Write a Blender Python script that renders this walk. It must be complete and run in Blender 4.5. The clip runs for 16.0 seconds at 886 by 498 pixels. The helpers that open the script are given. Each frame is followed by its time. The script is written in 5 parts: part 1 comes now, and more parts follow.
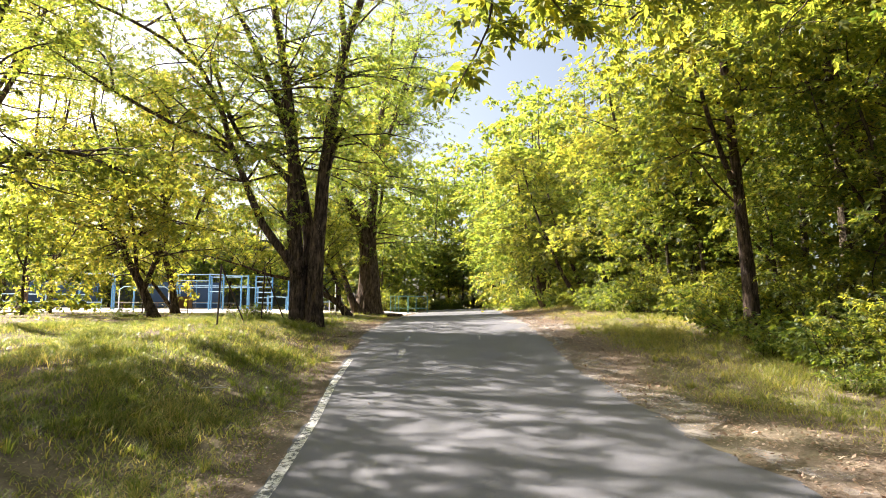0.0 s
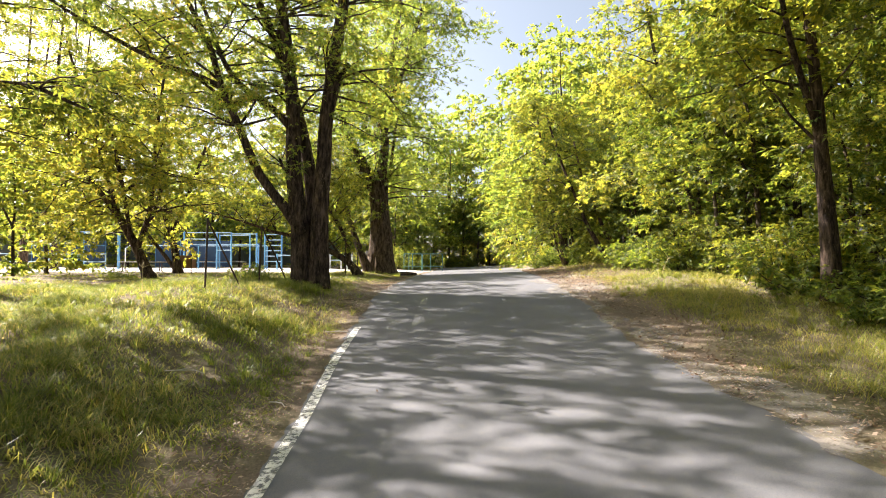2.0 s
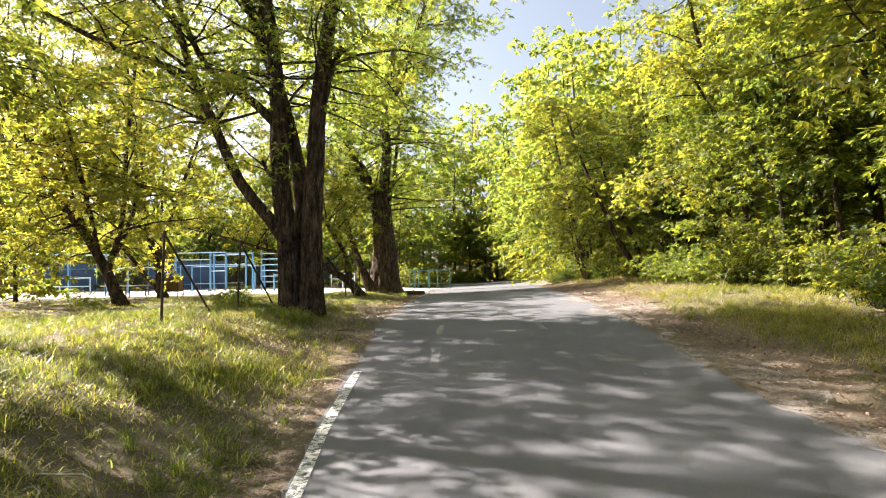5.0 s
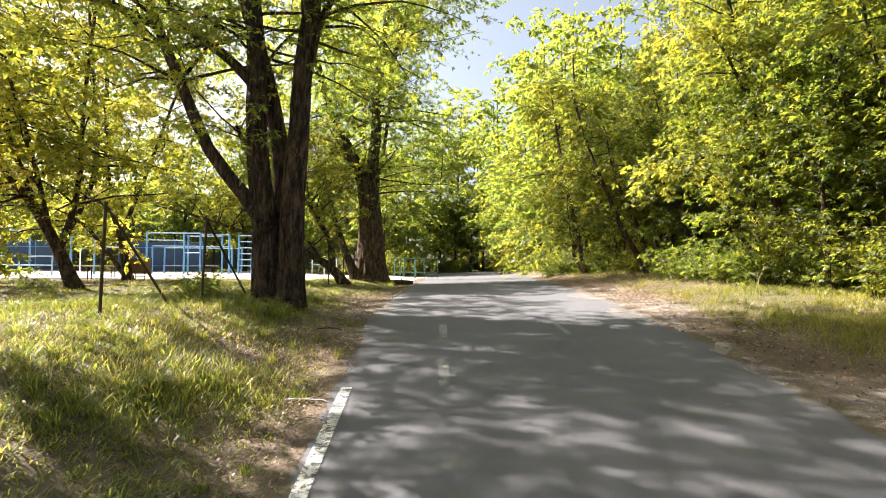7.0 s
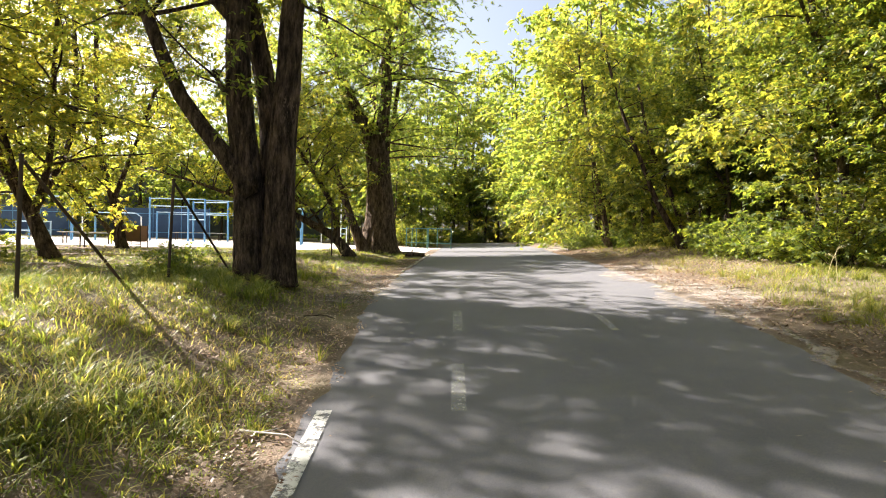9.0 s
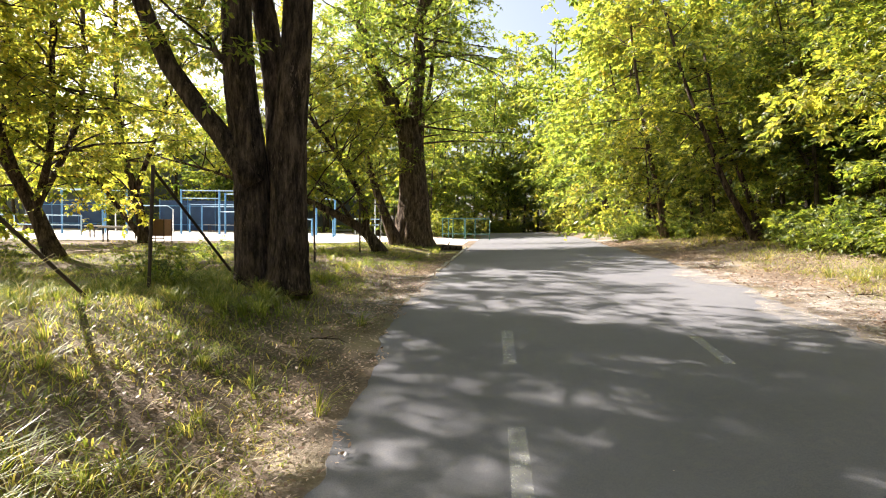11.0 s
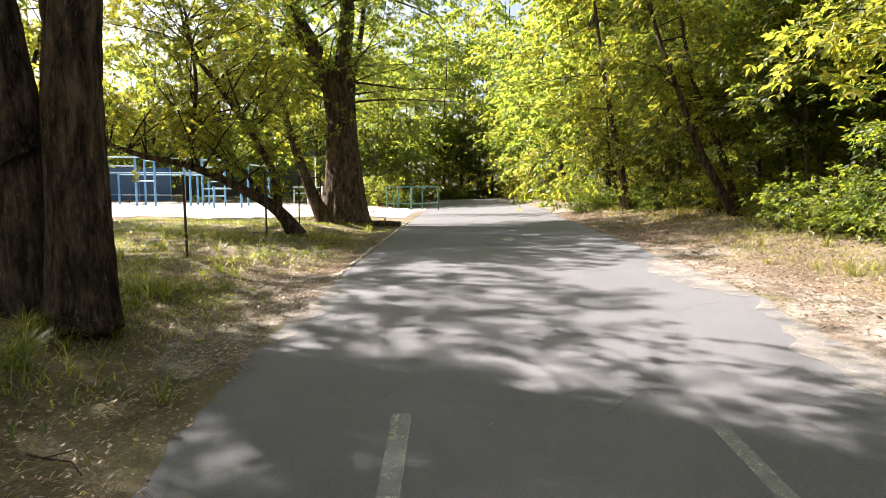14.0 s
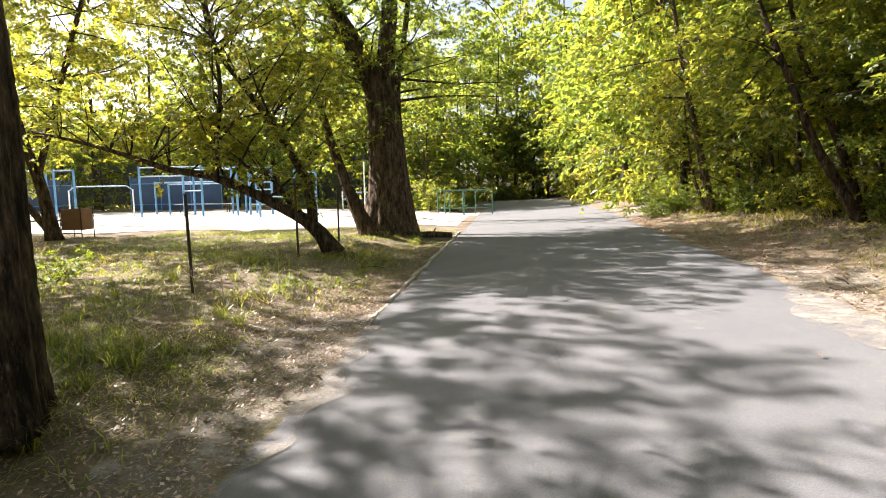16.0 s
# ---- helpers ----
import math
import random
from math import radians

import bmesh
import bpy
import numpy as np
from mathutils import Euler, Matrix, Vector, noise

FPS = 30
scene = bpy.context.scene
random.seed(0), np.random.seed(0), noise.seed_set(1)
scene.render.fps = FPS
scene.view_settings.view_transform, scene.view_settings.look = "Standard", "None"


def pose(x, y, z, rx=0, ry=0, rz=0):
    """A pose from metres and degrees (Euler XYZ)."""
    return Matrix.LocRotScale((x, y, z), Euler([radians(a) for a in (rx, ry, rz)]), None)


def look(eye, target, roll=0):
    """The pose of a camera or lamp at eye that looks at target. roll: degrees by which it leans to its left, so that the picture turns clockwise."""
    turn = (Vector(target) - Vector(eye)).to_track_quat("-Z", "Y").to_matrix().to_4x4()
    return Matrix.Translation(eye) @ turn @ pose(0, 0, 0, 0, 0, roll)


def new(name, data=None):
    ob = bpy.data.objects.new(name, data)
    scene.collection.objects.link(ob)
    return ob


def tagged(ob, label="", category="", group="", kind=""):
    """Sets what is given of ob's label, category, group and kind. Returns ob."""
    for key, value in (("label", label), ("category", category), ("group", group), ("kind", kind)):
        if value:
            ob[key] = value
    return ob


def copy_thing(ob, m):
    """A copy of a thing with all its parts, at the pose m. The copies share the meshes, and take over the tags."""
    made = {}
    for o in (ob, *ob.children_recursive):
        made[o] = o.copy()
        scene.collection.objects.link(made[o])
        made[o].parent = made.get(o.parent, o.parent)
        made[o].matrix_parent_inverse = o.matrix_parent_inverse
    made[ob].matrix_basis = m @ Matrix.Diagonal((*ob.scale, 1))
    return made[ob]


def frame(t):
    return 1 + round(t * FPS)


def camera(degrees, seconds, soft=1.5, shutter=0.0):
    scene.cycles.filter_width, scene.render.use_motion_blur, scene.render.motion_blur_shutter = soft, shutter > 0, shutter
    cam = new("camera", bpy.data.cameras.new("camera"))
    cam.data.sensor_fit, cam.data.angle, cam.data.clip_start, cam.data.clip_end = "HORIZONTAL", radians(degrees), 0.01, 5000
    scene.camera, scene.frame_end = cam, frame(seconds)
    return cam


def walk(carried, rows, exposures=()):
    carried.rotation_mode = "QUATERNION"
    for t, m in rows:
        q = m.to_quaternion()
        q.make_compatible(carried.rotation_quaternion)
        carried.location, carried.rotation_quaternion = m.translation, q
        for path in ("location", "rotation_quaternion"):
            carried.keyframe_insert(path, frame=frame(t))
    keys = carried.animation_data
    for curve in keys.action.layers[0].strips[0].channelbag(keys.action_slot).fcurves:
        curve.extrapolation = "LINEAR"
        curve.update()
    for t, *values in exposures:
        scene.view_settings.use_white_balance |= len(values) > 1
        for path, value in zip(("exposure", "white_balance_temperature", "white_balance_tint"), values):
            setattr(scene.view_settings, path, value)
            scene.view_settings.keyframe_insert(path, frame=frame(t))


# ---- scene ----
cam = camera(74.2, 16.0, soft=0.95)
METRES, EYE, TILT, LEAN, TURN = 12.6, 1.5, 5.4, -0.5, 0.0
ROWS = [
    (0.0, 0.0, 0.0, 0.0, -0.0, 0.0, 0.0),
    (0.5, -0.0017, 0.0313, -0.0014, 0.5, -1.0, 0.53),
    (1.0, -0.0041, 0.0649, -0.0045, 0.77, -2.33, 1.06),
    (1.5, -0.0042, 0.0998, -0.0072, 0.98, -3.92, 0.9),
    (2.0, -0.0109, 0.1313, -0.0107, 1.27, -4.14, 0.42),
    (2.5, -0.015, 0.162, -0.0136, 1.86, -3.48, 0.23),
    (3.0, -0.0145, 0.1913, -0.0139, 2.25, -3.35, 0.86),
    (3.5, -0.0192, 0.2207, -0.0154, 2.45, -3.4, 1.74),
    (4.0, -0.0211, 0.2489, -0.0189, 2.16, -2.2, 1.59),
    (6.5, -0.0625, 0.3946, -0.0286, 0.15, -3.53, 1.33),
    (7.0, -0.0641, 0.4228, -0.0309, -0.19, -3.75, -0.09),
    (7.5, -0.064, 0.4483, -0.0336, -0.19, -4.46, -1.31),
    (8.0, -0.0593, 0.4765, -0.0355, -0.68, -5.36, -0.89),
    (8.5, -0.0583, 0.5094, -0.0355, -0.69, -6.34, -1.04),
    (9.0, -0.0652, 0.5418, -0.0371, 1.2, -6.74, -0.71),
    (11.5, -0.0736, 0.693, -0.0416, 4.74, -8.84, 0.2),
    (12.0, -0.065, 0.7239, -0.0399, -0.1, -9.94, -0.6),
    (12.5, -0.0523, 0.7554, -0.0407, -3.18, -9.74, -1.44),
    (13.0, -0.0458, 0.7864, -0.0439, -2.73, -10.25, -1.16),
    (13.5, -0.0433, 0.8153, -0.0433, -2.12, -10.58, -0.92),
    (14.0, -0.0421, 0.8481, -0.0422, 0.51, -11.38, 0.22),
    (14.5, -0.0476, 0.883, -0.0436, 2.42, -11.54, 0.96),
    (15.0, -0.0526, 0.916, -0.0438, 3.73, -12.03, 1.57),
    (15.5, -0.0506, 0.9487, -0.0413, 4.32, -12.0, 2.01),
    (16.0, -0.0499, 0.9819, -0.042, 5.44, -11.33, 2.11),
]
walk(cam, [(t, pose(0, 0, EYE, TILT, LEAN, TURN) @ pose(METRES * x, METRES * y, METRES * z, 90 + pitch, roll, yaw)) for t, x, y, z, yaw, pitch, roll in ROWS])

# ---- light ----
SUN_EL, SUN_DIR = 36.0, Vector((-0.90, 0.43))
world = bpy.data.worlds.new("world")
scene.world = world
world.use_nodes = True
wn = world.node_tree
sky = wn.nodes.new("ShaderNodeTexSky")
sky.sky_type, sky.sun_disc = "NISHITA", False
sky.sun_elevation, sky.sun_rotation = radians(SUN_EL), math.atan2(SUN_DIR.x, SUN_DIR.y)
sky.dust_density, sky.air_density, sky.ozone_density = 4.0, 1.0, 1.0
haze = wn.nodes.new("ShaderNodeHueSaturation")
haze.inputs["Saturation"].default_value = 0.68
wn.links.new(sky.outputs[0], haze.inputs["Color"])
wn.links.new(haze.outputs[0], wn.nodes["Background"].inputs[0])
wn.nodes["Background"].inputs[1].default_value = 0.053
sun = new("sun", bpy.data.lights.new("sun", "SUN"))
sun.data.energy, sun.data.angle, sun.data.color = 5.0, radians(0.55), (1.0, 0.91, 0.84)
flat = SUN_DIR.normalized() * math.cos(radians(SUN_EL))
sun.matrix_world = look((flat.x * 60, flat.y * 60, 60 * math.sin(radians(SUN_EL))), (0, 0, 0))
scene.view_settings.exposure = 2.26

rng = np.random.default_rng(7)

# ---- materials ----


def material(name):
    m = bpy.data.materials.new(name)
    m.use_nodes = True
    t = m.node_tree
    return m, t, t.nodes["Principled BSDF"]


def node(t, kind, **values):
    n = t.nodes.new(kind)
    for k, v in values.items():
        n.inputs[k].default_value = v
    return n


def noise_node(t, scale, detail=4.0, rough=0.6, stretch=None, space="Object"):
    n = node(t, "ShaderNodeTexNoise", Scale=scale, Detail=detail, Roughness=rough)
    c = t.nodes.new("ShaderNodeTexCoord")
    if stretch:
        mp = t.nodes.new("ShaderNodeMapping")
        mp.inputs["Scale"].default_value = stretch
        t.links.new(c.outputs[space], mp.inputs[0])
        t.links.new(mp.outputs[0], n.inputs["Vector"])
    else:
        t.links.new(c.outputs[space], n.inputs["Vector"])
    return n.outputs["Fac"]


def ramp(t, fac, stops):
    r = t.nodes.new("ShaderNodeValToRGB")
    el = r.color_ramp.elements
    while len(el) < len(stops):
        el.new(0.5)
    for e, (p, c) in zip(el, stops):
        e.position, e.color = p, (*c, 1)
    t.links.new(fac, r.inputs[0])
    return r.outputs[0]


def mix(t, fac, a, b, how="MIX"):
    n = t.nodes.new("ShaderNodeMix")
    n.data_type, n.blend_type = "RGBA", how
    for sock, v in ((n.inputs[0], fac), (n.inputs[6], a), (n.inputs[7], b)):
        if isinstance(v, (int, float)):
            sock.default_value = v
        elif isinstance(v, tuple):
            sock.default_value = (*v, 1)
        else:
            t.links.new(v, sock)
    return n.outputs[2]


def bump(t, bsdf, height, strength, distance):
    b = node(t, "ShaderNodeBump", Strength=strength, Distance=distance)
    t.links.new(height, b.inputs["Height"])
    t.links.new(b.outputs[0], bsdf.inputs["Normal"])


def leaf_material(name, stops, glow, share=0.5, depth=0.84):
    """A thin leaf: it reflects a green and lets a yellower green through."""
    m, t, p = material(name)
    isl = t.nodes.new("ShaderNodeNewGeometry").outputs["Random Per Island"]
    obj = t.nodes.new("ShaderNodeObjectInfo").outputs["Random"]
    big = noise_node(t, 0.55, 2.0)
    s = node(t, "ShaderNodeMath")
    s.operation = "MULTIPLY_ADD"
    t.links.new(big, s.inputs[0])
    s.inputs[1].default_value = 0.9
    s2 = node(t, "ShaderNodeMath")
    s2.operation = "MULTIPLY_ADD"
    t.links.new(isl, s2.inputs[0])
    s2.inputs[1].default_value = 0.62
    s2.inputs[2].default_value = -0.32
    t.links.new(s2.outputs[0], s.inputs[2])
    s3 = node(t, "ShaderNodeMath")
    s3.operation = "MULTIPLY_ADD"
    t.links.new(obj, s3.inputs[0])
    s3.inputs[1].default_value = 0.18
    t.links.new(s.outputs[0], s3.inputs[2])
    col = ramp(t, s3.outputs[0], [(at_, tuple(depth * v for v in c)) for at_, c in stops])
    t.links.new(col, p.inputs["Base Color"])
    p.inputs["Roughness"].default_value = 0.42
    p.inputs["Specular IOR Level"].default_value = 0.5
    tr = t.nodes.new("ShaderNodeBsdfTranslucent")
    t.links.new(mix(t, 1.0, col, glow, "MULTIPLY"), tr.inputs[0])
    ms = t.nodes.new("ShaderNodeMixShader")
    ms.inputs[0].default_value = share
    t.links.new(p.outputs[0], ms.inputs[1])
    t.links.new(tr.outputs[0], ms.inputs[2])
    t.links.new(ms.outputs[0], t.nodes["Material Output"].inputs[0])
    return m


MAPLE = leaf_material("maple_leaf", [(0.14, (0.047, 0.075, 0.026)), (0.40, (0.104, 0.136, 0.040)), (0.64, (0.170, 0.190, 0.050)), (0.86, (0.255, 0.245, 0.062)), (0.98, (0.28, 0.235, 0.085))], (3.0, 2.66, 1.0), 0.62, 0.9)
# greener than MAPLE, and darkened in place of the thicket's shade
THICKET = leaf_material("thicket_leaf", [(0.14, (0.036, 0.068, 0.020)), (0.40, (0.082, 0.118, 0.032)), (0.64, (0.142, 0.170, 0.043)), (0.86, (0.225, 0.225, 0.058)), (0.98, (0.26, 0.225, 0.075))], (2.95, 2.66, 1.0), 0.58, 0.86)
POPLAR = leaf_material("poplar_leaf", [(0.15, (0.06, 0.10, 0.035)), (0.5, (0.12, 0.17, 0.05)), (0.85, (0.22, 0.24, 0.06)), (0.97, (0.26, 0.2, 0.07))], (3.15, 2.8, 1.2), 0.62, 0.88)
BUSH = leaf_material("bush_leaf", [(0.15, (0.045, 0.08, 0.022)), (0.5, (0.10, 0.145, 0.036)), (0.85, (0.20, 0.225, 0.055))], (2.6, 2.4, 0.9), 0.55)
GRASS = leaf_material("grass_blade", [(0.10, (0.062, 0.10, 0.024)), (0.42, (0.13, 0.175, 0.04)), (0.64, (0.205, 0.232, 0.066)), (0.84, (0.34, 0.31, 0.13)), (0.97, (0.44, 0.37, 0.21))], (2.25, 2.05, 0.95), 0.5, 0.92)
DRY = leaf_material("dry_grass", [(0.12, (0.10, 0.14, 0.03)), (0.45, (0.20, 0.225, 0.055)), (0.72, (0.33, 0.31, 0.11)), (0.95, (0.44, 0.37, 0.20))], (2.0, 1.8, 0.9), 0.45, 0.95)
LITTER = leaf_material("fallen_leaf", [(0.12, (0.085, 0.05, 0.032)), (0.42, (0.19, 0.12, 0.08)), (0.7, (0.36, 0.26, 0.19)), (0.95, (0.54, 0.44, 0.35))], (1.2, 1.0, 0.7), 0.2, 1.0)


def bark_material(name, dark, light, scale=1.0):
    m, t, p = material(name)
    ridg = noise_node(t, 13 * scale, 8, 0.72, (1, 1, 0.24))
    patch = noise_node(t, 2.2 * scale, 5, 0.6)
    flake = noise_node(t, 30 * scale, 5, 0.7, (1, 1, 0.3))
    c1 = ramp(t, ridg, [(0.40, dark), (0.53, tuple(0.45 * (u + v) for u, v in zip(dark, light))), (0.63, light)])
    chips = mix(t, 1.0, ramp(t, flake, [(0.56, (0, 0, 0)), (0.68, (0.85, 0.85, 0.85))]), ramp(t, patch, [(0.46, (0, 0, 0)), (0.62, (1, 1, 1))]), "MULTIPLY")
    c2 = mix(t, chips, c1, tuple(min(1, v * 1.9) for v in light))
    t.links.new(c2, p.inputs["Base Color"])
    p.inputs["Roughness"].default_value = 0.92
    p.inputs["Specular IOR Level"].default_value = 0.15
    bump(t, p, ridg, 1.0, 0.06)
    return m


BARK = bark_material("old_bark", (0.022, 0.016, 0.013), (0.17, 0.12, 0.093))
BARK_TAN = bark_material("tan_bark", (0.04, 0.028, 0.02), (0.215, 0.155, 0.11))
BARK_THIN = bark_material("young_bark", (0.035, 0.027, 0.018), (0.13, 0.10, 0.07), 2.0)

ASPHALT, at, ap = material("asphalt")
grain = noise_node(at, 160, 3, 0.7)
blot = noise_node(at, 0.9, 5, 0.6)
fine = noise_node(at, 14, 5, 0.65)
ac = ramp(at, blot, [(0.3, (0.090, 0.090, 0.101)), (0.7, (0.142, 0.142, 0.154))])
ac = mix(at, 0.45, ac, ramp(at, grain, [(0.3, (0.040, 0.040, 0.046)), (0.7, (0.245, 0.244, 0.258))]))
ac = mix(at, ramp(at, fine, [(0.52, (0, 0, 0)), (0.8, (0.5, 0.5, 0.5))]), ac, (0.19, 0.175, 0.15))
vor = node(at, "ShaderNodeTexVoronoi", Scale=0.62)
vor.feature = "DISTANCE_TO_EDGE"
wob = noise_node(at, 2.5, 4)
tc = at.nodes.new("ShaderNodeTexCoord")
addv = at.nodes.new("ShaderNodeVectorMath")
addv.operation = "ADD"
at.links.new(tc.outputs["Object"], addv.inputs[0])
at.links.new(wob, addv.inputs[1])
at.links.new(addv.outputs[0], vor.inputs["Vector"])
crack = ramp(at, vor.outputs["Distance"], [(0.0015, (0.35, 0.35, 0.35)), (0.006, (0, 0, 0))])
gate_n = ramp(at, noise_node(at, 0.35, 2), [(0.52, (0, 0, 0)), (0.6, (1, 1, 1))])
ac = mix(at, mix(at, 1.0, crack, gate_n, "MULTIPLY"), ac, (0.03, 0.03, 0.03))
at.links.new(ac, ap.inputs["Base Color"])
ap.inputs["Roughness"].default_value = 0.85
ap.inputs["Specular IOR Level"].default_value = 0.3
bump(at, ap, grain, 0.5, 0.004)

SOIL, st, sp = material("soil")
s1 = ramp(st, noise_node(st, 1.3, 6, 0.65), [(0.34, (0.085, 0.062, 0.046)), (0.54, (0.20, 0.152, 0.115)), (0.74, (0.36, 0.30, 0.24))])
s2 = ramp(st, noise_node(st, 45, 5, 0.7), [(0.3, (0.05, 0.036, 0.027)), (0.7, (0.31, 0.252, 0.192))])
turf = ramp(st, noise_node(st, 0.45, 5, 0.6), [(0.48, (0, 0, 0)), (0.66, (0.5, 0.5, 0.5))])
blade = ramp(st, noise_node(st, 70, 4, 0.7), [(0.3, (0.045, 0.06, 0.02)), (0.7, (0.20, 0.21, 0.075))])
st.links.new(mix(st, turf, mix(st, 0.5, s1, s2), blade), sp.inputs["Base Color"])
sp.inputs["Roughness"].default_value = 0.95
sp.inputs["Specular IOR Level"].default_value = 0.1
bump(st, sp, noise_node(st, 30, 6, 0.7), 0.8, 0.03)

SAND, dt, dp = material("pale_sand")
d1 = ramp(dt, noise_node(dt, 0.8, 6, 0.65), [(0.3, (0.50, 0.45, 0.40)), (0.7, (0.66, 0.60, 0.54))])
d2 = ramp(dt, noise_node(dt, 60, 4, 0.7), [(0.3, (0.35, 0.31, 0.26)), (0.7, (0.6, 0.55, 0.49))])
dt.links.new(mix(dt, 0.4, d1, d2), dp.inputs["Base Color"])
dp.inputs["Roughness"].default_value = 0.95

DUST_AND_SUN, ut, up_ = material("pale_dust_and_sun")
u1 = ramp(ut, noise_node(ut, 1.6, 6, 0.65), [(0.3, (0.22, 0.19, 0.165)), (0.7, (0.36, 0.325, 0.29))])
u2 = ramp(ut, noise_node(ut, 70, 5, 0.7), [(0.3, (0.16, 0.13, 0.105)), (0.7, (0.46, 0.42, 0.37))])
ut.links.new(mix(ut, 0.45, u1, u2), up_.inputs["Base Color"])
up_.inputs["Roughness"].default_value = 0.95
u_thin = ramp(ut, noise_node(ut, 2.4, 8, 0.75), [(0.40, (0, 0, 0)), (0.62, (0.8, 0.8, 0.8))])
u_tr = ut.nodes.new("ShaderNodeBsdfTransparent")
u_ms = ut.nodes.new("ShaderNodeMixShader")
ut.links.new(u_thin, u_ms.inputs[0])
ut.links.new(u_tr.outputs[0], u_ms.inputs[1])
ut.links.new(up_.outputs[0], u_ms.inputs[2])
ut.links.new(u_ms.outputs[0], ut.nodes["Material Output"].inputs[0])

PAINT, pt, pp = material("worn_road_paint")
pp.inputs["Base Color"].default_value = (0.62, 0.62, 0.58, 1)
pp.inputs["Roughness"].default_value = 0.7
wear = ramp(pt, noise_node(pt, 16, 7, 0.75), [(0.40, (0, 0, 0)), (0.54, (0.9, 0.9, 0.9))])
ptr = pt.nodes.new("ShaderNodeBsdfTransparent")
pms = pt.nodes.new("ShaderNodeMixShader")
pt.links.new(wear, pms.inputs[0])
pt.links.new(ptr.outputs[0], pms.inputs[1])
pt.links.new(pp.outputs[0], pms.inputs[2])
pt.links.new(pms.outputs[0], pt.nodes["Material Output"].inputs[0])
FADED = PAINT.copy()
FADED.name = "faded_road_paint"
for n in FADED.node_tree.nodes:
    if n.type == "VALTORGB":
        n.color_ramp.elements[0].position, n.color_ramp.elements[1].position = 0.34, 0.66
        n.color_ramp.elements[1].color = (0.5, 0.5, 0.5, 1)

GHOST = FADED.copy()
GHOST.name = "nearly_gone_road_paint"
for n in GHOST.node_tree.nodes:
    if n.type == "VALTORGB":
        n.color_ramp.elements[0].position, n.color_ramp.elements[1].position = 0.48, 0.95
        n.color_ramp.elements[1].color = (0.4, 0.4, 0.4, 1)


def painted(name, col, chips, metal=0.0, rough=0.5):
    m, t, p = material(name)
    f = ramp(t, noise_node(t, 9, 6, 0.7), [(0.55, (0, 0, 0)), (0.72, (1, 1, 1))])
    v = ramp(t, noise_node(t, 2, 3), [(0.3, tuple(c * 0.85 for c in col)), (0.7, tuple(min(1, c * 1.12) for c in col))])
    t.links.new(mix(t, f, v, chips), p.inputs["Base Color"])
    p.inputs["Roughness"].default_value = rough
    p.inputs["Metallic"].default_value = metal
    return m


BLUE = painted("blue_paint", (0.10, 0.27, 0.50), (0.14, 0.22, 0.32))
PALE_BLUE = painted("pale_blue_paint", (0.30, 0.45, 0.60), (0.25, 0.33, 0.42))
TEAL = painted("green_paint", (0.04, 0.125, 0.11), (0.09, 0.13, 0.12))
WHITE = painted("white_paint", (0.72, 0.74, 0.76), (0.45, 0.45, 0.44))
RUST = painted("rusty_steel", (0.07, 0.05, 0.04), (0.13, 0.07, 0.04), 0.3, 0.8)
PLY = painted("weathered_plywood", (0.26, 0.145, 0.085), (0.17, 0.085, 0.05), 0, 0.8)
NAVY = painted("dark_blue_cladding", (0.085, 0.098, 0.115), (0.06, 0.07, 0.082), 0, 0.7)
GREYWOOD = painted("grey_wood", (0.42, 0.40, 0.36), (0.25, 0.22, 0.18), 0, 0.85)
DARKROOF = painted("dark_roofing", (0.06, 0.06, 0.065), (0.09, 0.085, 0.08), 0, 0.9)
STONE = painted("pale_stone", (0.42, 0.40, 0.36), (0.28, 0.26, 0.22), 0, 0.9)

# ---- shared building code ----


def mesh_object(name, verts, faces, mat, parent=None, smooth=False, label=""):
    """faces: an array of one size of polygon, or a list of tuples."""
    me = bpy.data.meshes.new(name)
    if isinstance(faces, np.ndarray):
        k = faces.shape[1]
        me.vertices.add(len(verts))
        me.vertices.foreach_set("co", np.asarray(verts, np.float32).ravel())
        me.loops.add(faces.size)
        me.loops.foreach_set("vertex_index", faces.astype(np.int32).ravel())
        me.polygons.add(len(faces))
        me.polygons.foreach_set("loop_start", np.arange(0, faces.size, k, dtype=np.int32))
        me.update(calc_edges=True)
    else:
        me.from_pydata([tuple(v) for v in verts], [], faces)
    me.polygons.foreach_set("use_smooth", np.full(len(me.polygons), bool(smooth)))
    me.materials.append(mat)
    ob = new(name, me)
    if parent:
        ob.parent = parent
    if label:
        ob["label"] = label
    return ob


def part(name, bm, mat, parent, label=""):
    me = bpy.data.meshes.new(name)
    bm.to_mesh(me)
    bm.free()
    me.materials.append(mat)
    ob = new(name, me)
    if parent:
        ob.parent = parent
    if label:
        ob["label"] = label
    return ob


def box(size, at=(0, 0, 0), turn=None, bevel=0.006):
    bm = bmesh.new()
    bmesh.ops.create_cube(bm, size=1)
    bmesh.ops.scale(bm, vec=size, verts=bm.verts)
    if bevel:
        bmesh.ops.bevel(bm, geom=bm.edges[:], offset=min(bevel, min(size) * 0.3), segments=1, affect="EDGES")
    if turn:
        bmesh.ops.transform(bm, matrix=turn, verts=bm.verts)
    bmesh.ops.translate(bm, vec=at, verts=bm.verts)
    return bm


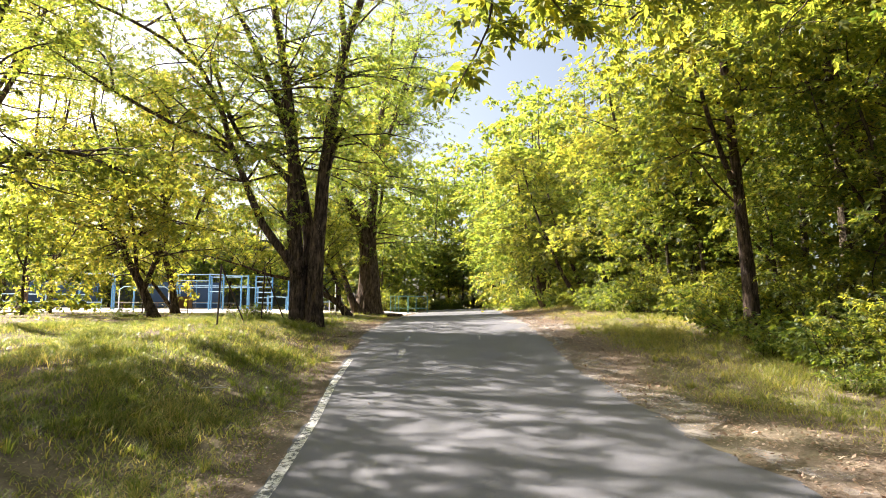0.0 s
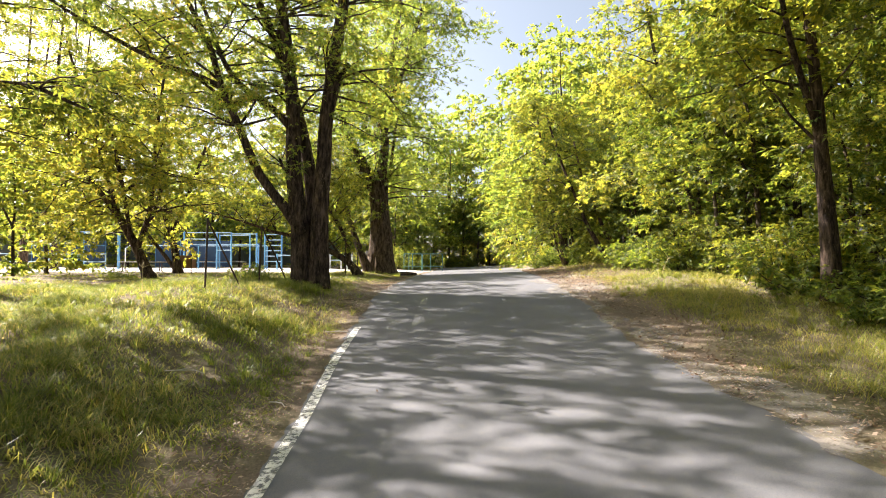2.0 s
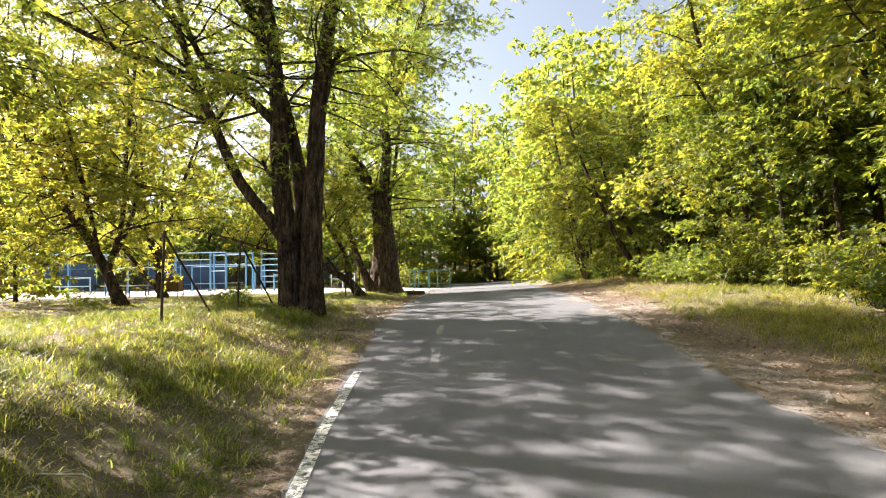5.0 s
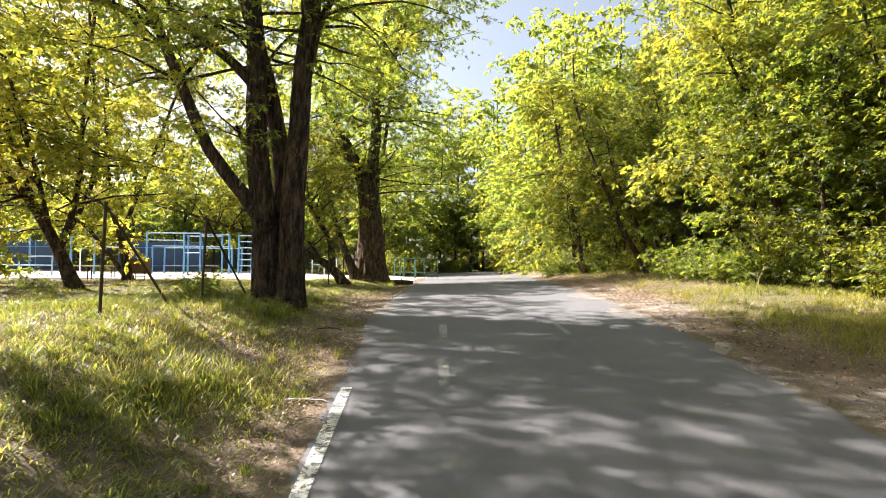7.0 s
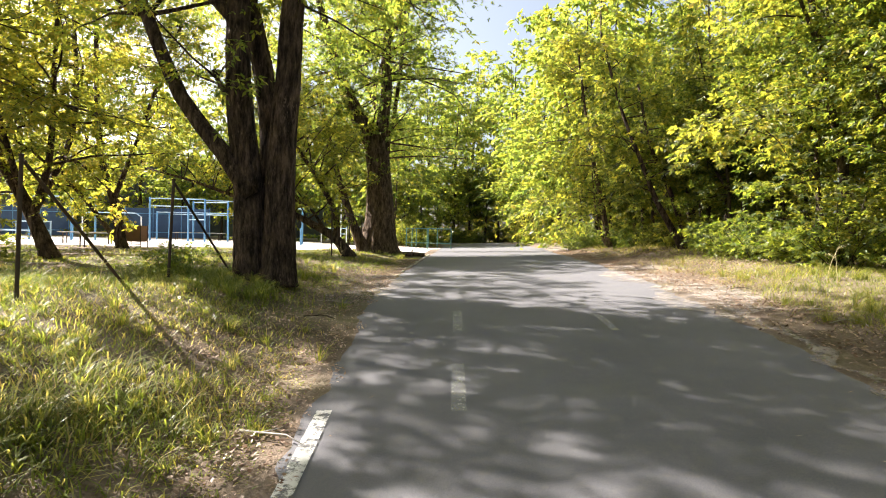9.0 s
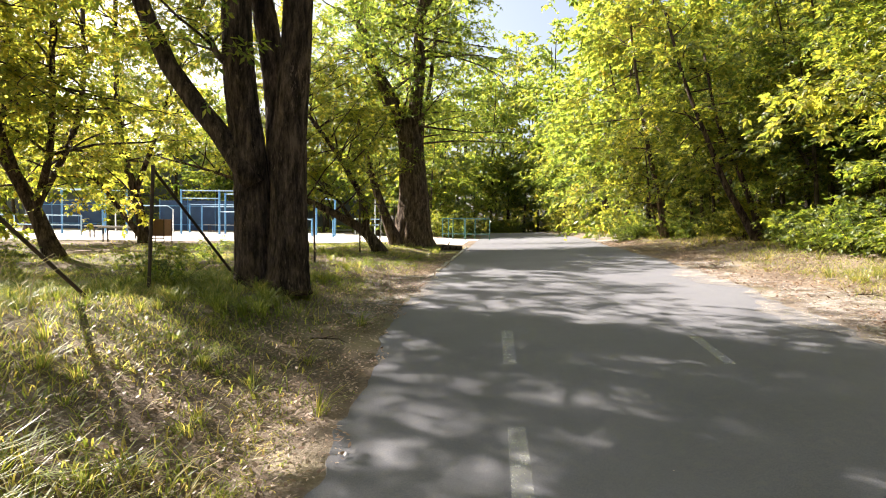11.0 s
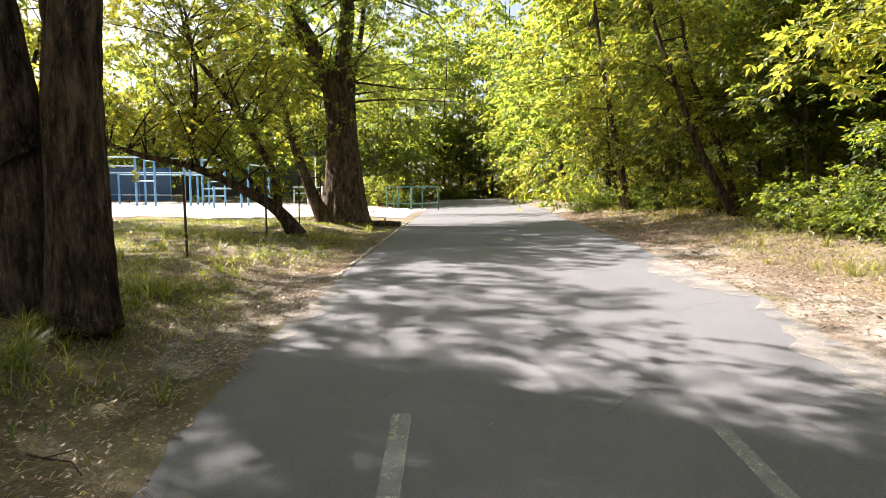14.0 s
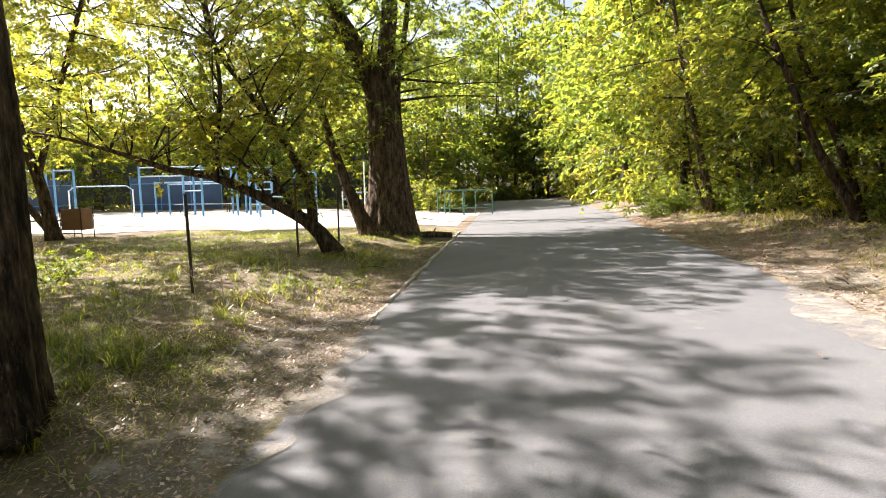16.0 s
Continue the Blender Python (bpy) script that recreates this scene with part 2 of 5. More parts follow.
def tube_arrays(points, radii, sides=8, rough=0.0, seed=0, furrow=None, roots=None):
    """A tapered, closed tube through the points; rough makes uneven ridges along it."""
    pts = np.array(points, float)
    rad = np.array(radii, float)
    n = len(pts)
    tan = np.gradient(pts, axis=0)
    tan /= np.linalg.norm(tan, axis=1)[:, None] + 1e-9
    ref = np.array([1.0, 0, 0]) if abs(tan[0][0]) < 0.8 else np.array([0, 1.0, 0])
    vs = []
    r2 = np.random.default_rng(seed)
    ph = r2.uniform(0, 6.28, 6)
    walk_ph = r2.uniform(0, 6.28, 3)
    ang = np.linspace(0, 2 * np.pi, sides, endpoint=False)
    for i in range(n):
        u = np.cross(tan[i], ref)
        u /= np.linalg.norm(u) + 1e-9
        w = np.cross(tan[i], u)
        if furrow is not None:
            walk_ph = walk_ph + r2.normal(0, 0.10, 3)
            ridge = np.abs(np.sin(0.5 * 9 * ang + walk_ph[0])) * 0.5 + np.abs(np.sin(0.5 * 15 * ang + walk_ph[1])) * 0.35 + np.abs(np.sin(0.5 * 27 * ang + walk_ph[2])) * 0.25
            kf = furrow * (ridge - 0.6) + 0.25 * furrow * r2.uniform(-1, 1, sides)
        else:
            kf = 0
        if roots is not None:
            kf = kf + roots[i] * (0.35 + 0.65 * np.cos(2.5 * ang + ph[3]) ** 2)
        k = 1 + kf + rough * (0.5 * np.sin(3 * ang + ph[0] + 0.25 * i) + 0.35 * np.sin(7 * ang + ph[1] - 0.3 * i) + 0.3 * np.sin(13 * ang + ph[2] + 0.55 * i)) + rough * 0.3 * r2.uniform(-1, 1, sides)
        vs.append(pts[i] + (rad[i] * k)[:, None] * (np.cos(ang)[:, None] * u + np.sin(ang)[:, None] * w))
    v = np.concatenate(vs + [pts[:1], pts[-1:]])
    f = []
    for i in range(n - 1):
        a = i * sides + np.arange(sides)
        b = i * sides + (np.arange(sides) + 1) % sides
        f.append(np.stack([a, b, b + sides, a + sides], 1))
    f = np.concatenate(f)
    k = np.arange(sides)
    caps = np.concatenate([np.stack([(k + 1) % sides, k, np.full(sides, n * sides), np.full(sides, n * sides)], 1),
                           np.stack([(n - 1) * sides + k, (n - 1) * sides + (k + 1) % sides, np.full(sides, n * sides + 1), np.full(sides, n * sides + 1)], 1)])
    return v, f, caps


def join_arrays(parts):
    """Quads and triangles of many tubes as one list of faces."""
    vs, fs, off = [], [], 0
    for v, f, caps in parts:
        vs.append(v)
        fs += [tuple(q) for q in (f + off).tolist()]
        fs += [tuple(q[:3]) for q in (caps + off).tolist()]
        off += len(v)
    return np.concatenate(vs), fs


def spline(ctrl, steps):
    """Evenly stepped Catmull-Rom curve through the control points."""
    c = np.array(ctrl, float)
    p = np.vstack([2 * c[0] - c[1], c, 2 * c[-1] - c[-2]])
    out = []
    per = max(2, steps // (len(c) - 1))
    for i in range(len(c) - 1):
        a, b, d, e = p[i:i + 4]
        for s in np.linspace(0, 1, per, endpoint=False):
            out.append(0.5 * (2 * b + (d - a) * s + (2 * a - 5 * b + 4 * d - e) * s * s + (3 * b - a - 3 * d + e) * s ** 3))
    out.append(c[-1])
    return np.array(out)


def rod(name, a, b, r, mat, parent, label="", sides=10):
    v, f, caps = tube_arrays([a, b], [r, r], sides)
    vv, ff = join_arrays([(v, f, caps)])
    return mesh_object(name, vv, ff, mat, parent, False, label)


def thing(name, at, label, category, group=""):
    ob = new(name)
    ob.location = at
    return tagged(ob, label, category, group)


# ---- the lie of the land ----


def step(a, b, x):
    u = np.clip((x - a) / (b - a), 0, 1)
    return u * u * (3 - 2 * u)


def road_level(y):
    return np.interp(y, [-30, 0, 4, 7, 9, 10.5, 12.65, 13.7, 17, 20, 26, 36, 50, 80], [-0.4, .05, .17, .3, .44, .56, .74, .81, .93, 1.0, 1.02, 1.0, .97, .92])


def left_edge(y):
    return np.interp(y, [-10, 4.5, 6.4, 8.6, 12, 15, 17, 19.3, 23.6, 30, 34, 46, 60], [-1.12, -1.34, -1.46, -1.65, -1.77, -1.95, -1.88, -1.8, -1.72, -1.62, -1.6, -1.5, -2.2])


def right_edge(y):
    return np.interp(y, [-10, 4.2, 5.9, 8.6, 13, 15.8, 18, 21, 27, 34, 46, 60], [2.6, 2.5, 2.32, 2.12, 2.16, 2.3, 2.4, 2.5, 2.75, 3.3, 3.5, 3.4])


def base_level(x, y):
    z = road_level(y) + 0.035 * np.clip(x, -8, 8)
    bank = np.interp(y, [0, 9, 12, 15, 20, 60], [.45, .5, .55, .25, .2, .12])
    z = z + bank * step(-2.1, -4.2, x) + np.interp(y, [0, 12, 20, 30], [.05, .05, .25, .2]) * step(2.6, 5.5, x)
    k = step(-7, -10, x) * step(2, 9, y)
    return z * (1 - k) + k * 1.0


def lumps(x, y):
    return 0.035 * np.sin(1.7 * x + 0.6 * y) * np.sin(1.3 * y - 0.4 * x) + 0.02 * np.sin(4.1 * x + 1.2) * np.sin(3.7 * y + 0.5)


def land(x, y):
    """Height of the ground; beside the asphalt it lies a little lower and grows uneven away from it."""
    x, y = np.asarray(x, float), np.asarray(y, float)
    out = np.maximum(left_edge(y) - x, x - right_edge(y))
    sand = step(-7.5, -9, x) * step(24, 27, y)
    return base_level(x, y) + np.where(out > 0, lumps(x, y) * step(0.1, 1.2, out) * (1 - 0.8 * sand), 0) - 0.012 - 0.05 * (out < -0.15)


def grid_mesh(name, xs, ys, height, mat, skirt=None):
    X, Y = np.meshgrid(xs, ys)
    V = np.stack([X.ravel(), Y.ravel(), height(X.ravel(), Y.ravel())], 1)
    nx, ny = len(xs), len(ys)
    i, j = np.meshgrid(np.arange(nx - 1), np.arange(ny - 1))
    a = (j * nx + i).ravel()
    return mesh_object(name, V, np.stack([a, a + 1, a + nx + 1, a + nx], 1), mat, None, True)


fine_x = np.concatenate([[-900, -300, -120, -70, -50, -40, -32, -26, -22, -18, -15, -12], np.arange(-10, 9, 0.2), [9.5, 11, 13, 16, 20, 26, 35, 50, 70, 120, 300, 900]])
fine_y = np.concatenate([[-900, -300, -100, -40, -20, -10, -5], np.arange(-2, 32, 0.25), np.arange(32, 62, 1.0), [65, 70, 80, 100, 140, 300, 900]])
ground = grid_mesh("ground", fine_x, fine_y, land, SOIL)
tagged(ground, "bare brown soil with dry litter and thin turf", "ground", kind="structure")

# asphalt with a ragged edge and a real thickness
ry = np.concatenate([np.arange(-12, 32, 0.07), np.arange(32, 40, 0.3), np.arange(40, 62, 0.8)])
rag = np.random.default_rng(3)
le = left_edge(ry) + np.convolve(rag.normal(0, 0.030, len(ry)), [.3, .4, .3], "same") + 0.03 * np.sin(2.9 * ry) * np.sin(1.3 * ry + 1)
re = right_edge(ry) + np.convolve(rag.normal(0, 0.035, len(ry)), [.3, .4, .3], "same") + 0.06 * np.sin(2.3 * ry + 2) * np.sin(0.9 * ry)
rows_v = []
cols = np.linspace(0, 1, 13)
for y0, a, b in zip(ry, le, re):
    xs = a + (b - a) * cols
    zs = base_level(xs, np.full(13, y0)) - 0.006 * (np.abs(cols - 0.5) * 2) ** 4
    rows_v.append(np.stack([np.concatenate([[a - 0.03], xs, [b + 0.03]]), np.full(15, y0), np.concatenate([[zs[0] - 0.06], zs, [zs[-1] - 0.06]])], 1))
V = np.concatenate(rows_v)
i, j = np.meshgrid(np.arange(14), np.arange(len(ry) - 1))
a = (j * 15 + i).ravel()
road = mesh_object("road", V, np.stack([a, a + 1, a + 16, a + 15], 1), ASPHALT, None, False)
tagged(road, "grey worn asphalt path with ragged edges", "road", kind="structure")

# pale trodden strips: the playground and the cross path
def sheet(name, x0, x1, y0, y1, inside, label, category, nx=60, ny=60, mat=SAND):
    xs, ys = np.linspace(x0, x1, nx), np.linspace(y0, y1, ny)
    X, Y = np.meshgrid(xs, ys)
    keep = inside(X, Y)
    Z = land(X, Y) + 0.012
    idx = np.arange(nx * ny).reshape(ny, nx)
    f = np.stack([idx[:-1, :-1], idx[:-1, 1:], idx[1:, 1:], idx[1:, :-1]], -1)
    ok = keep[:-1, :-1] & keep[:-1, 1:] & keep[1:, 1:] & keep[1:, :-1]
    ob = mesh_object(name, np.stack([X.ravel(), Y.ravel(), Z.ravel()], 1), f[ok], mat, None, True)
    return tagged(ob, label, category, kind="structure")


sheet("playground_sand", -50, -1.6, 26, 60, lambda X, Y: (X < left_edge(Y) - 0.02) & (Y > 29.2 + 0.25 * np.sin(X * 1.7) + np.clip((-9 - X) * 0.35, -4.0 * (X > -5.0) * 0, 0) - np.clip(-9 - X, 0, 12) * 0.28) & (Y < 46 + 0.4 * np.sin(X)) & ((X < -4.6) | (Y > 30.5)) & ((X < -5) | (Y < 40)), "pale trodden sand of the playground", "ground", 120, 90)
sheet("sand_verge", 2.2, 8, 29.6, 36, lambda X, Y: (X > right_edge(Y) + 0.02) & (X < 5.2 + 0.5 * np.sin(Y * 2.1)), "pale sandy verge beside the asphalt path", "ground", 40, 40, DUST_AND_SUN)

def drift(name, ys, inner, outer, label):
    """A thin apron of pale dust, in one place painted sunlight, with a broken border, half on the asphalt and half on
    the verge.
    """
    rg = np.random.default_rng(len(label))
    smooth = [.1, .2, .4, .2, .1]
    wob_a, wob_b = (np.convolve(rg.normal(0, q, len(ys)), smooth, "same") for q in (0.12, 0.16))
    v, f = [], []
    for k, y0_ in enumerate(ys):
        fade = math.sin(math.pi * k / (len(ys) - 1)) ** 0.5
        a_, b_ = inner(y0_), outer(y0_)
        mid = (a_ + b_) / 2
        a_, b_ = mid + (a_ - mid) * fade + wob_a[k], mid + (b_ - mid) * fade + wob_b[k]
        for c in np.linspace(0, 1, 9):
            xx = a_ + (b_ - a_) * c
            v.append((xx, y0_, max(float(base_level(xx, y0_)), float(land(xx, y0_))) + 0.004 + 0.002 * math.sin(math.pi * c)))
        if k:
            f += [(9 * k - 9 + c, 9 * k - 8 + c, 9 * k + 1 + c, 9 * k + c) for c in range(8)]
    return tagged(mesh_object(name, v, f, DUST_AND_SUN, None, True), label, "ground", kind="structure")


drift("sand_and_sun_drift", np.arange(12.6, 20.5, 0.09), lambda y: float(right_edge(y)) - 0.35 - 0.25 * math.sin(1.9 * y), lambda y: float(right_edge(y)) + 0.75 + 0.35 * math.sin(1.3 * y + 1), "pale dusty sand along the edge of the asphalt")
# pale colour of this strip stands in for sunlight on the verge litter
drift("sand_and_sun_drift", np.arange(4.0, 12.7, 0.09), lambda y: float(right_edge(y)) - 0.06, lambda y: float(right_edge(y)) + 0.5 + 0.25 * math.sin(2.1 * y), "pale dusty sand beside the leaf litter")
drift("sand_and_sun_drift", np.arange(14.2, 18.4, 0.09), lambda y: float(left_edge(y)) + 0.22, lambda y: float(left_edge(y)) - 0.75 - 0.2 * math.sin(2.3 * y), "pale trodden dust beside the asphalt near the willow")

# road markings
def stripe(name, y0, y1, x_of, width, mat, parent):
    ys = np.arange(y0, y1 + 0.01, 0.2)
    v, f = [], []
    for k, y0_ in enumerate(ys):
        x0_ = x_of(y0_)
        for s in (-0.5, 0.5):
            xx = x0_ + s * width
            v.append((xx, y0_, float(base_level(xx, y0_)) + 0.005))
        if k:
            f.append((2 * k - 2, 2 * k - 1, 2 * k + 1, 2 * k))
    return mesh_object(name, v, f, mat, parent)


marks = tagged(new("road_marking"), "worn white painted lines on the asphalt", "marking", kind="structure")
stripe("edge_line", -6, 10.6, lambda y: float(left_edge(y)) + 0.08, 0.10, PAINT, marks)
for k in range(-3, 13):
    y0 = 12.67 - 2.09 * 3 + 2.09 * (k - 0)
    stripe("dash", y0, y0 + 1.02, lambda y: -0.77 + 0.012 * max(0, y - 14) + 0.04 * max(0, 10 - y), 0.10, FADED if 10 < y0 < 14 else GHOST, marks)
for y0 in (12.65, 17.1):
    stripe("dash", y0, y0 + 0.95, lambda y: 0.79 + 0.045 * max(0, y - 14), 0.085, FADED if y0 < 14 else GHOST, marks)

# ---- foliage ----


def leaf_arrays(pos, axis, size, leaflets, rg, droop=0.35, ratio=0.42):
    """Compound leaves: at each place a stalk along axis with pairs of folded leaflets and one at the tip."""
    n = len(pos)
    axis = axis + rg.normal(0, 0.35, (n, 3))
    axis[:, 2] = axis[:, 2] * 0.6 - droop
    axis /= np.linalg.norm(axis, axis=1)[:, None]
    upv = np.array([0, 0, 1.0]) + rg.normal(0, 0.45, (n, 3))
    side = np.cross(axis, upv)
    side /= np.linalg.norm(side, axis=1)[:, None] + 1e-9
    nor = np.cross(side, axis)
    size = size * rg.uniform(0.65, 1.3, n)
    if leaflets == 1:
        plan = [(0.0, 0.0, 1.0)]
    elif leaflets == 3:
        plan = [(0.75, 0.0, 1.0), (0.5, 0.95, 0.85), (0.5, -0.95, 0.85)]
    else:
        plan = [(1.05, 0.0, 1.0), (0.75, 0.9, 0.9), (0.75, -0.9, 0.9), (0.3, 1.05, 0.8), (0.3, -1.05, 0.8)]
    vs = []
    for along, turn, k in plan:
        turn_ = turn + rg.normal(0, 0.18, n)
        d = np.cos(turn_)[:, None] * axis + np.sin(turn_)[:, None] * side
        d = d - nor * rg.uniform(0.0, 0.45, n)[:, None]
        s = -np.sin(turn_)[:, None] * axis + np.cos(turn_)[:, None] * side
        L = (size * k * rg.uniform(0.8, 1.15, n))[:, None]
        b = pos + axis * (size * along)[:, None]
        w = L * ratio * 0.5
        mid = b + d * L * 0.42
        vs.append(np.stack([b, mid + s * w + nor * w * 0.35, b + d * L, mid - s * w + nor * w * 0.35], 1))
    v = np.concatenate(vs).reshape(-1, 3)
    return v


def leaf_mesh(name, v, mat, parent):
    q = np.arange(len(v)).reshape(-1, 4)
    f = np.concatenate([q[:, [0, 1, 2]], q[:, [0, 2, 3]]])
    return mesh_object(name, v, f, mat, parent)


def sprays(branch_pts, rg, twigs, twig_len, leaves_per, start=0.25):
    """Twigs off a branch and the places and headings of their leaves."""
    pos, ax, tw = [], [], []
    n = len(branch_pts)
    for _ in range(twigs):
        u = rg.uniform(start, 1.0)
        k = min(n - 2, int(u * (n - 1)))
        o = branch_pts[k] + (branch_pts[k + 1] - branch_pts[k]) * rg.uniform()
        along = branch_pts[k + 1] - branch_pts[k]
        along = along / (np.linalg.norm(along) + 1e-9)
        d = rg.normal(0, 1, 3) + along * 0.7
        d[2] = d[2] * 0.45 + 0.1
        d /= np.linalg.norm(d)
        L = twig_len * rg.uniform(0.5, 1.2)
        s = np.sort(rg.uniform(0.15, 1, leaves_per))
        p = o + d * (L * s)[:, None]
        p[:, 2] -= 0.28 * L * s ** 2
        pos.append(p)
        ax.append(np.tile(d, (leaves_per, 1)) + rg.normal(0, 0.6, (leaves_per, 3)))
        tw.append((o, o + d * L * 0.5 - np.array([0, 0, 0.07 * L]), o + d * L - np.array([0, 0, 0.28 * L])))
    return pos, ax, tw


def branch(o, d, length, rg, bend=0.12, rise=0.1, steps=7):
    p = [np.array(o, float)]
    d = np.array(d, float) / np.linalg.norm(d)
    for _ in range(steps):
        d = d + rg.normal(0, bend, 3) + np.array([0, 0, rise / steps])
        d /= np.linalg.norm(d)
        p.append(p[-1] + d * length / steps)
    return np.array(p)


def tree(at, limbs, seed, label, category="tree", group="", bark=BARK_THIN, leaf=MAPLE, n_br=14, br_len=2.6, br_from=0.3, twigs=12, twig_len=0.75, leaves=10, leaf_size=0.12,
         leaflets=3, up=0.35, sides=9, rough=0.05, toward=None, extra=(), name="tree", ratio=0.55, limb_twigs=22, br_taper=0.5, joined=False, furrows=False, flare=0.4, root=0.22):
    """limbs: control points and radii, relative to the foot; the first is the trunk. Branches grow off all of them. extra: more branches as control points."""
    rg = np.random.default_rng(seed)
    th = thing(name, at, label, category, group)
    pos, ax, tubes = [], [], []
    lines = []
    for k, (ctrl, r0, r1) in enumerate(limbs):
        great = furrows and r0 > 0.2
        pts = spline(ctrl, 170 if great else 26 if k == 0 else 18)
        s = np.linspace(0, 1, len(pts))
        rad = r0 + (r1 - r0) * s ** 0.8
        if k == 0 or great:
            zz = pts[:, 2] - pts[0][2]
            rad = rad * (1 + flare * np.exp(-np.clip(zz, 0, None) / (r0 * 1.6)) * (r1 < 0.2))
        lines.append((pts, rad))
        vv, ff = join_arrays([tube_arrays(pts, rad, 60, 0.04, seed + k, 0.11, root * np.exp(-np.clip(pts[:, 2], 0, None) / 0.28)) if great else tube_arrays(pts, rad, sides if k == 0 else max(7, sides - 4), rough, seed + k)])
        mesh_object("trunk" if k == 0 else "limb", vv, ff, bark, th, True)
    for pts, rad in lines:
        L = np.sum(np.linalg.norm(np.diff(pts, axis=0), axis=1))
        m = max(3, int(n_br * L / max(1e-6, sum(np.sum(np.linalg.norm(np.diff(q, axis=0), axis=1)) for q, _ in lines))))
        for b in range(m):
            u = rg.uniform(br_from, 1.0)
            k = min(len(pts) - 2, int(u * (len(pts) - 1)))
            az = rg.uniform(0, 2 * np.pi)
            d = np.array([np.cos(az), np.sin(az), up + rg.normal(0, 0.3)])
            if toward is not None:
                d[:2] += np.array(toward)
            ln = br_len * rg.uniform(0.55, 1.15) * (1.0 - br_taper * u)
            bp = branch(pts[k], d, ln, rg, 0.13, -0.25)
            br = np.linspace(min(rad[k] * 0.5, 0.007 + 0.009 * ln), 0.004, len(bp))
            tubes.append(tube_arrays(bp, br, 3 if joined else 5))
            p_, a_, t_ = sprays(bp, rg, twigs, twig_len, leaves)
            pos += p_
            ax += a_
        if limb_twigs:
            p_, a_, t_ = sprays(pts, rg, limb_twigs, twig_len, leaves, 0.45)
            pos += p_
            ax += a_
    for ctrl in extra:
        bp = spline(ctrl, 12)
        tubes.append(tube_arrays(bp, np.linspace(0.03, 0.006, len(bp)), 6))
        p_, a_, t_ = sprays(bp, rg, twigs * 2, twig_len * 0.5, leaves)
        pos += p_
        ax += a_
    if joined:
        vv, ff = join_arrays(tubes[::3] if leaflets == 1 else tubes)
        tagged(mesh_object("branchwork", vv, ff, bark, th, True), kind="stuff")
    else:
        for one in tubes:
            vv, ff = join_arrays([one])
            mesh_object("branch", vv, ff, bark, th, True)
    v = leaf_arrays(np.concatenate(pos), np.concatenate(ax), leaf_size, leaflets, rg, ratio=ratio)
    leaf_mesh("crown", v, leaf, th)
    return th


def foot(x, y, sink=0.05):
    return (x, y, float(land(x, y)) - sink)


def rel(at, pts):
    return [(p[0] - at[0], p[1] - at[1], p[2] - at[2]) for p in pts]

# ---- the great forked tree beside the path ----
F1 = foot(-3.55, 15.5, 0.1)
limbs = [
    (rel(F1, [(-3.76, 15.5, 0.9), (-3.85, 15.5, 2.4), (-3.97, 15.45, 3.6), (-4.02, 15.5, 5.1), (-4.2, 15.5, 6.7), (-4.4, 15.6, 7.8), (-4.64, 15.7, 9.0), (-5.2, 15.8, 11.5), (-5.6, 15.6, 14)]), 0.225, 0.06),
    (rel(F1, [(-3.37, 15.45, 0.9), (-3.36, 15.45, 2.5), (-3.29, 15.45, 3.6), (-3.17, 15.4, 5.2), (-2.88, 15.3, 7.0), (-2.66, 15.2, 8.3), (-2.17, 15.0, 9.8), (-1.6, 14.7, 12), (-1.2, 14.4, 14.5)]), 0.225, 0.05),
    (rel(F1, [(-3.75, 15.4, 2.15), (-4.15, 15.35, 2.75), (-4.72, 15.3, 3.5), (-5.2, 15.3, 4.6), (-5.65, 15.3, 5.65), (-5.94, 15.3, 6.6), (-6.6, 15.3, 7.8), (-7.3, 15.3, 9.0), (-8.0, 15.2, 10.4)]), 0.135, 0.03),
    (rel(F1, [(-5.6, 15.3, 5.5), (-6.2, 15.1, 5.75), (-6.95, 15.0, 6.0), (-8.76, 15.0, 7.0), (-9.9, 15.0, 7.75), (-11.2, 15.0, 8.4)]), 0.075, 0.02),
    (rel(F1, [(-3.95, 15.55, 4.5), (-4.6, 15.7, 5.15), (-5.36, 15.7, 5.7), (-5.8, 15.7, 6.4), (-6.2, 15.7, 7.5), (-6.6, 15.7, 8.7)]), 0.10, 0.03),
    (rel(F1, [(-3.56, 15.75, 0.9), (-3.6, 15.85, 2.2), (-3.68, 15.9, 3.4), (-3.9, 15.9, 4.6), (-4.2, 15.85, 5.7), (-4.6, 15.8, 6.9), (-5.05, 15.9, 7.9), (-5.6, 15.9, 9.1), (-6.3, 15.9, 10.3), (-7, 16, 12)]), 0.205, 0.03),
    # the next two limbs are added, to deepen the shade on the path
    (rel(F1, [(-6.6, 15.3, 7.7), (-7.6, 14.9, 8.4), (-9.0, 14.5, 9.0), (-10.6, 14.2, 9.4)]), 0.06, 0.02),
    (rel(F1, [(-8.6, 15.0, 6.9), (-9.2, 15.9, 7.8), (-9.9, 17.0, 8.6), (-10.4, 18.2, 9.2)]), 0.05, 0.02),
    (rel(F1, [(-3.98, 15.4, 3.5), (-4.14, 15.3, 3.62), (-4.24, 15.25, 3.86)]), 0.05, 0.03),
    (rel(F1, [(-3.1, 15.4, 5.0), (-2.95, 15.4, 5.6), (-2.75, 15.5, 6.1)]), 0.09, 0.05),
    (rel(F1, [(-2.7, 15.2, 8.0), (-2.9, 15.6, 9.5), (-3.2, 16.2, 11.5), (-3.4, 16.6, 13.5)]), 0.10, 0.03),
]
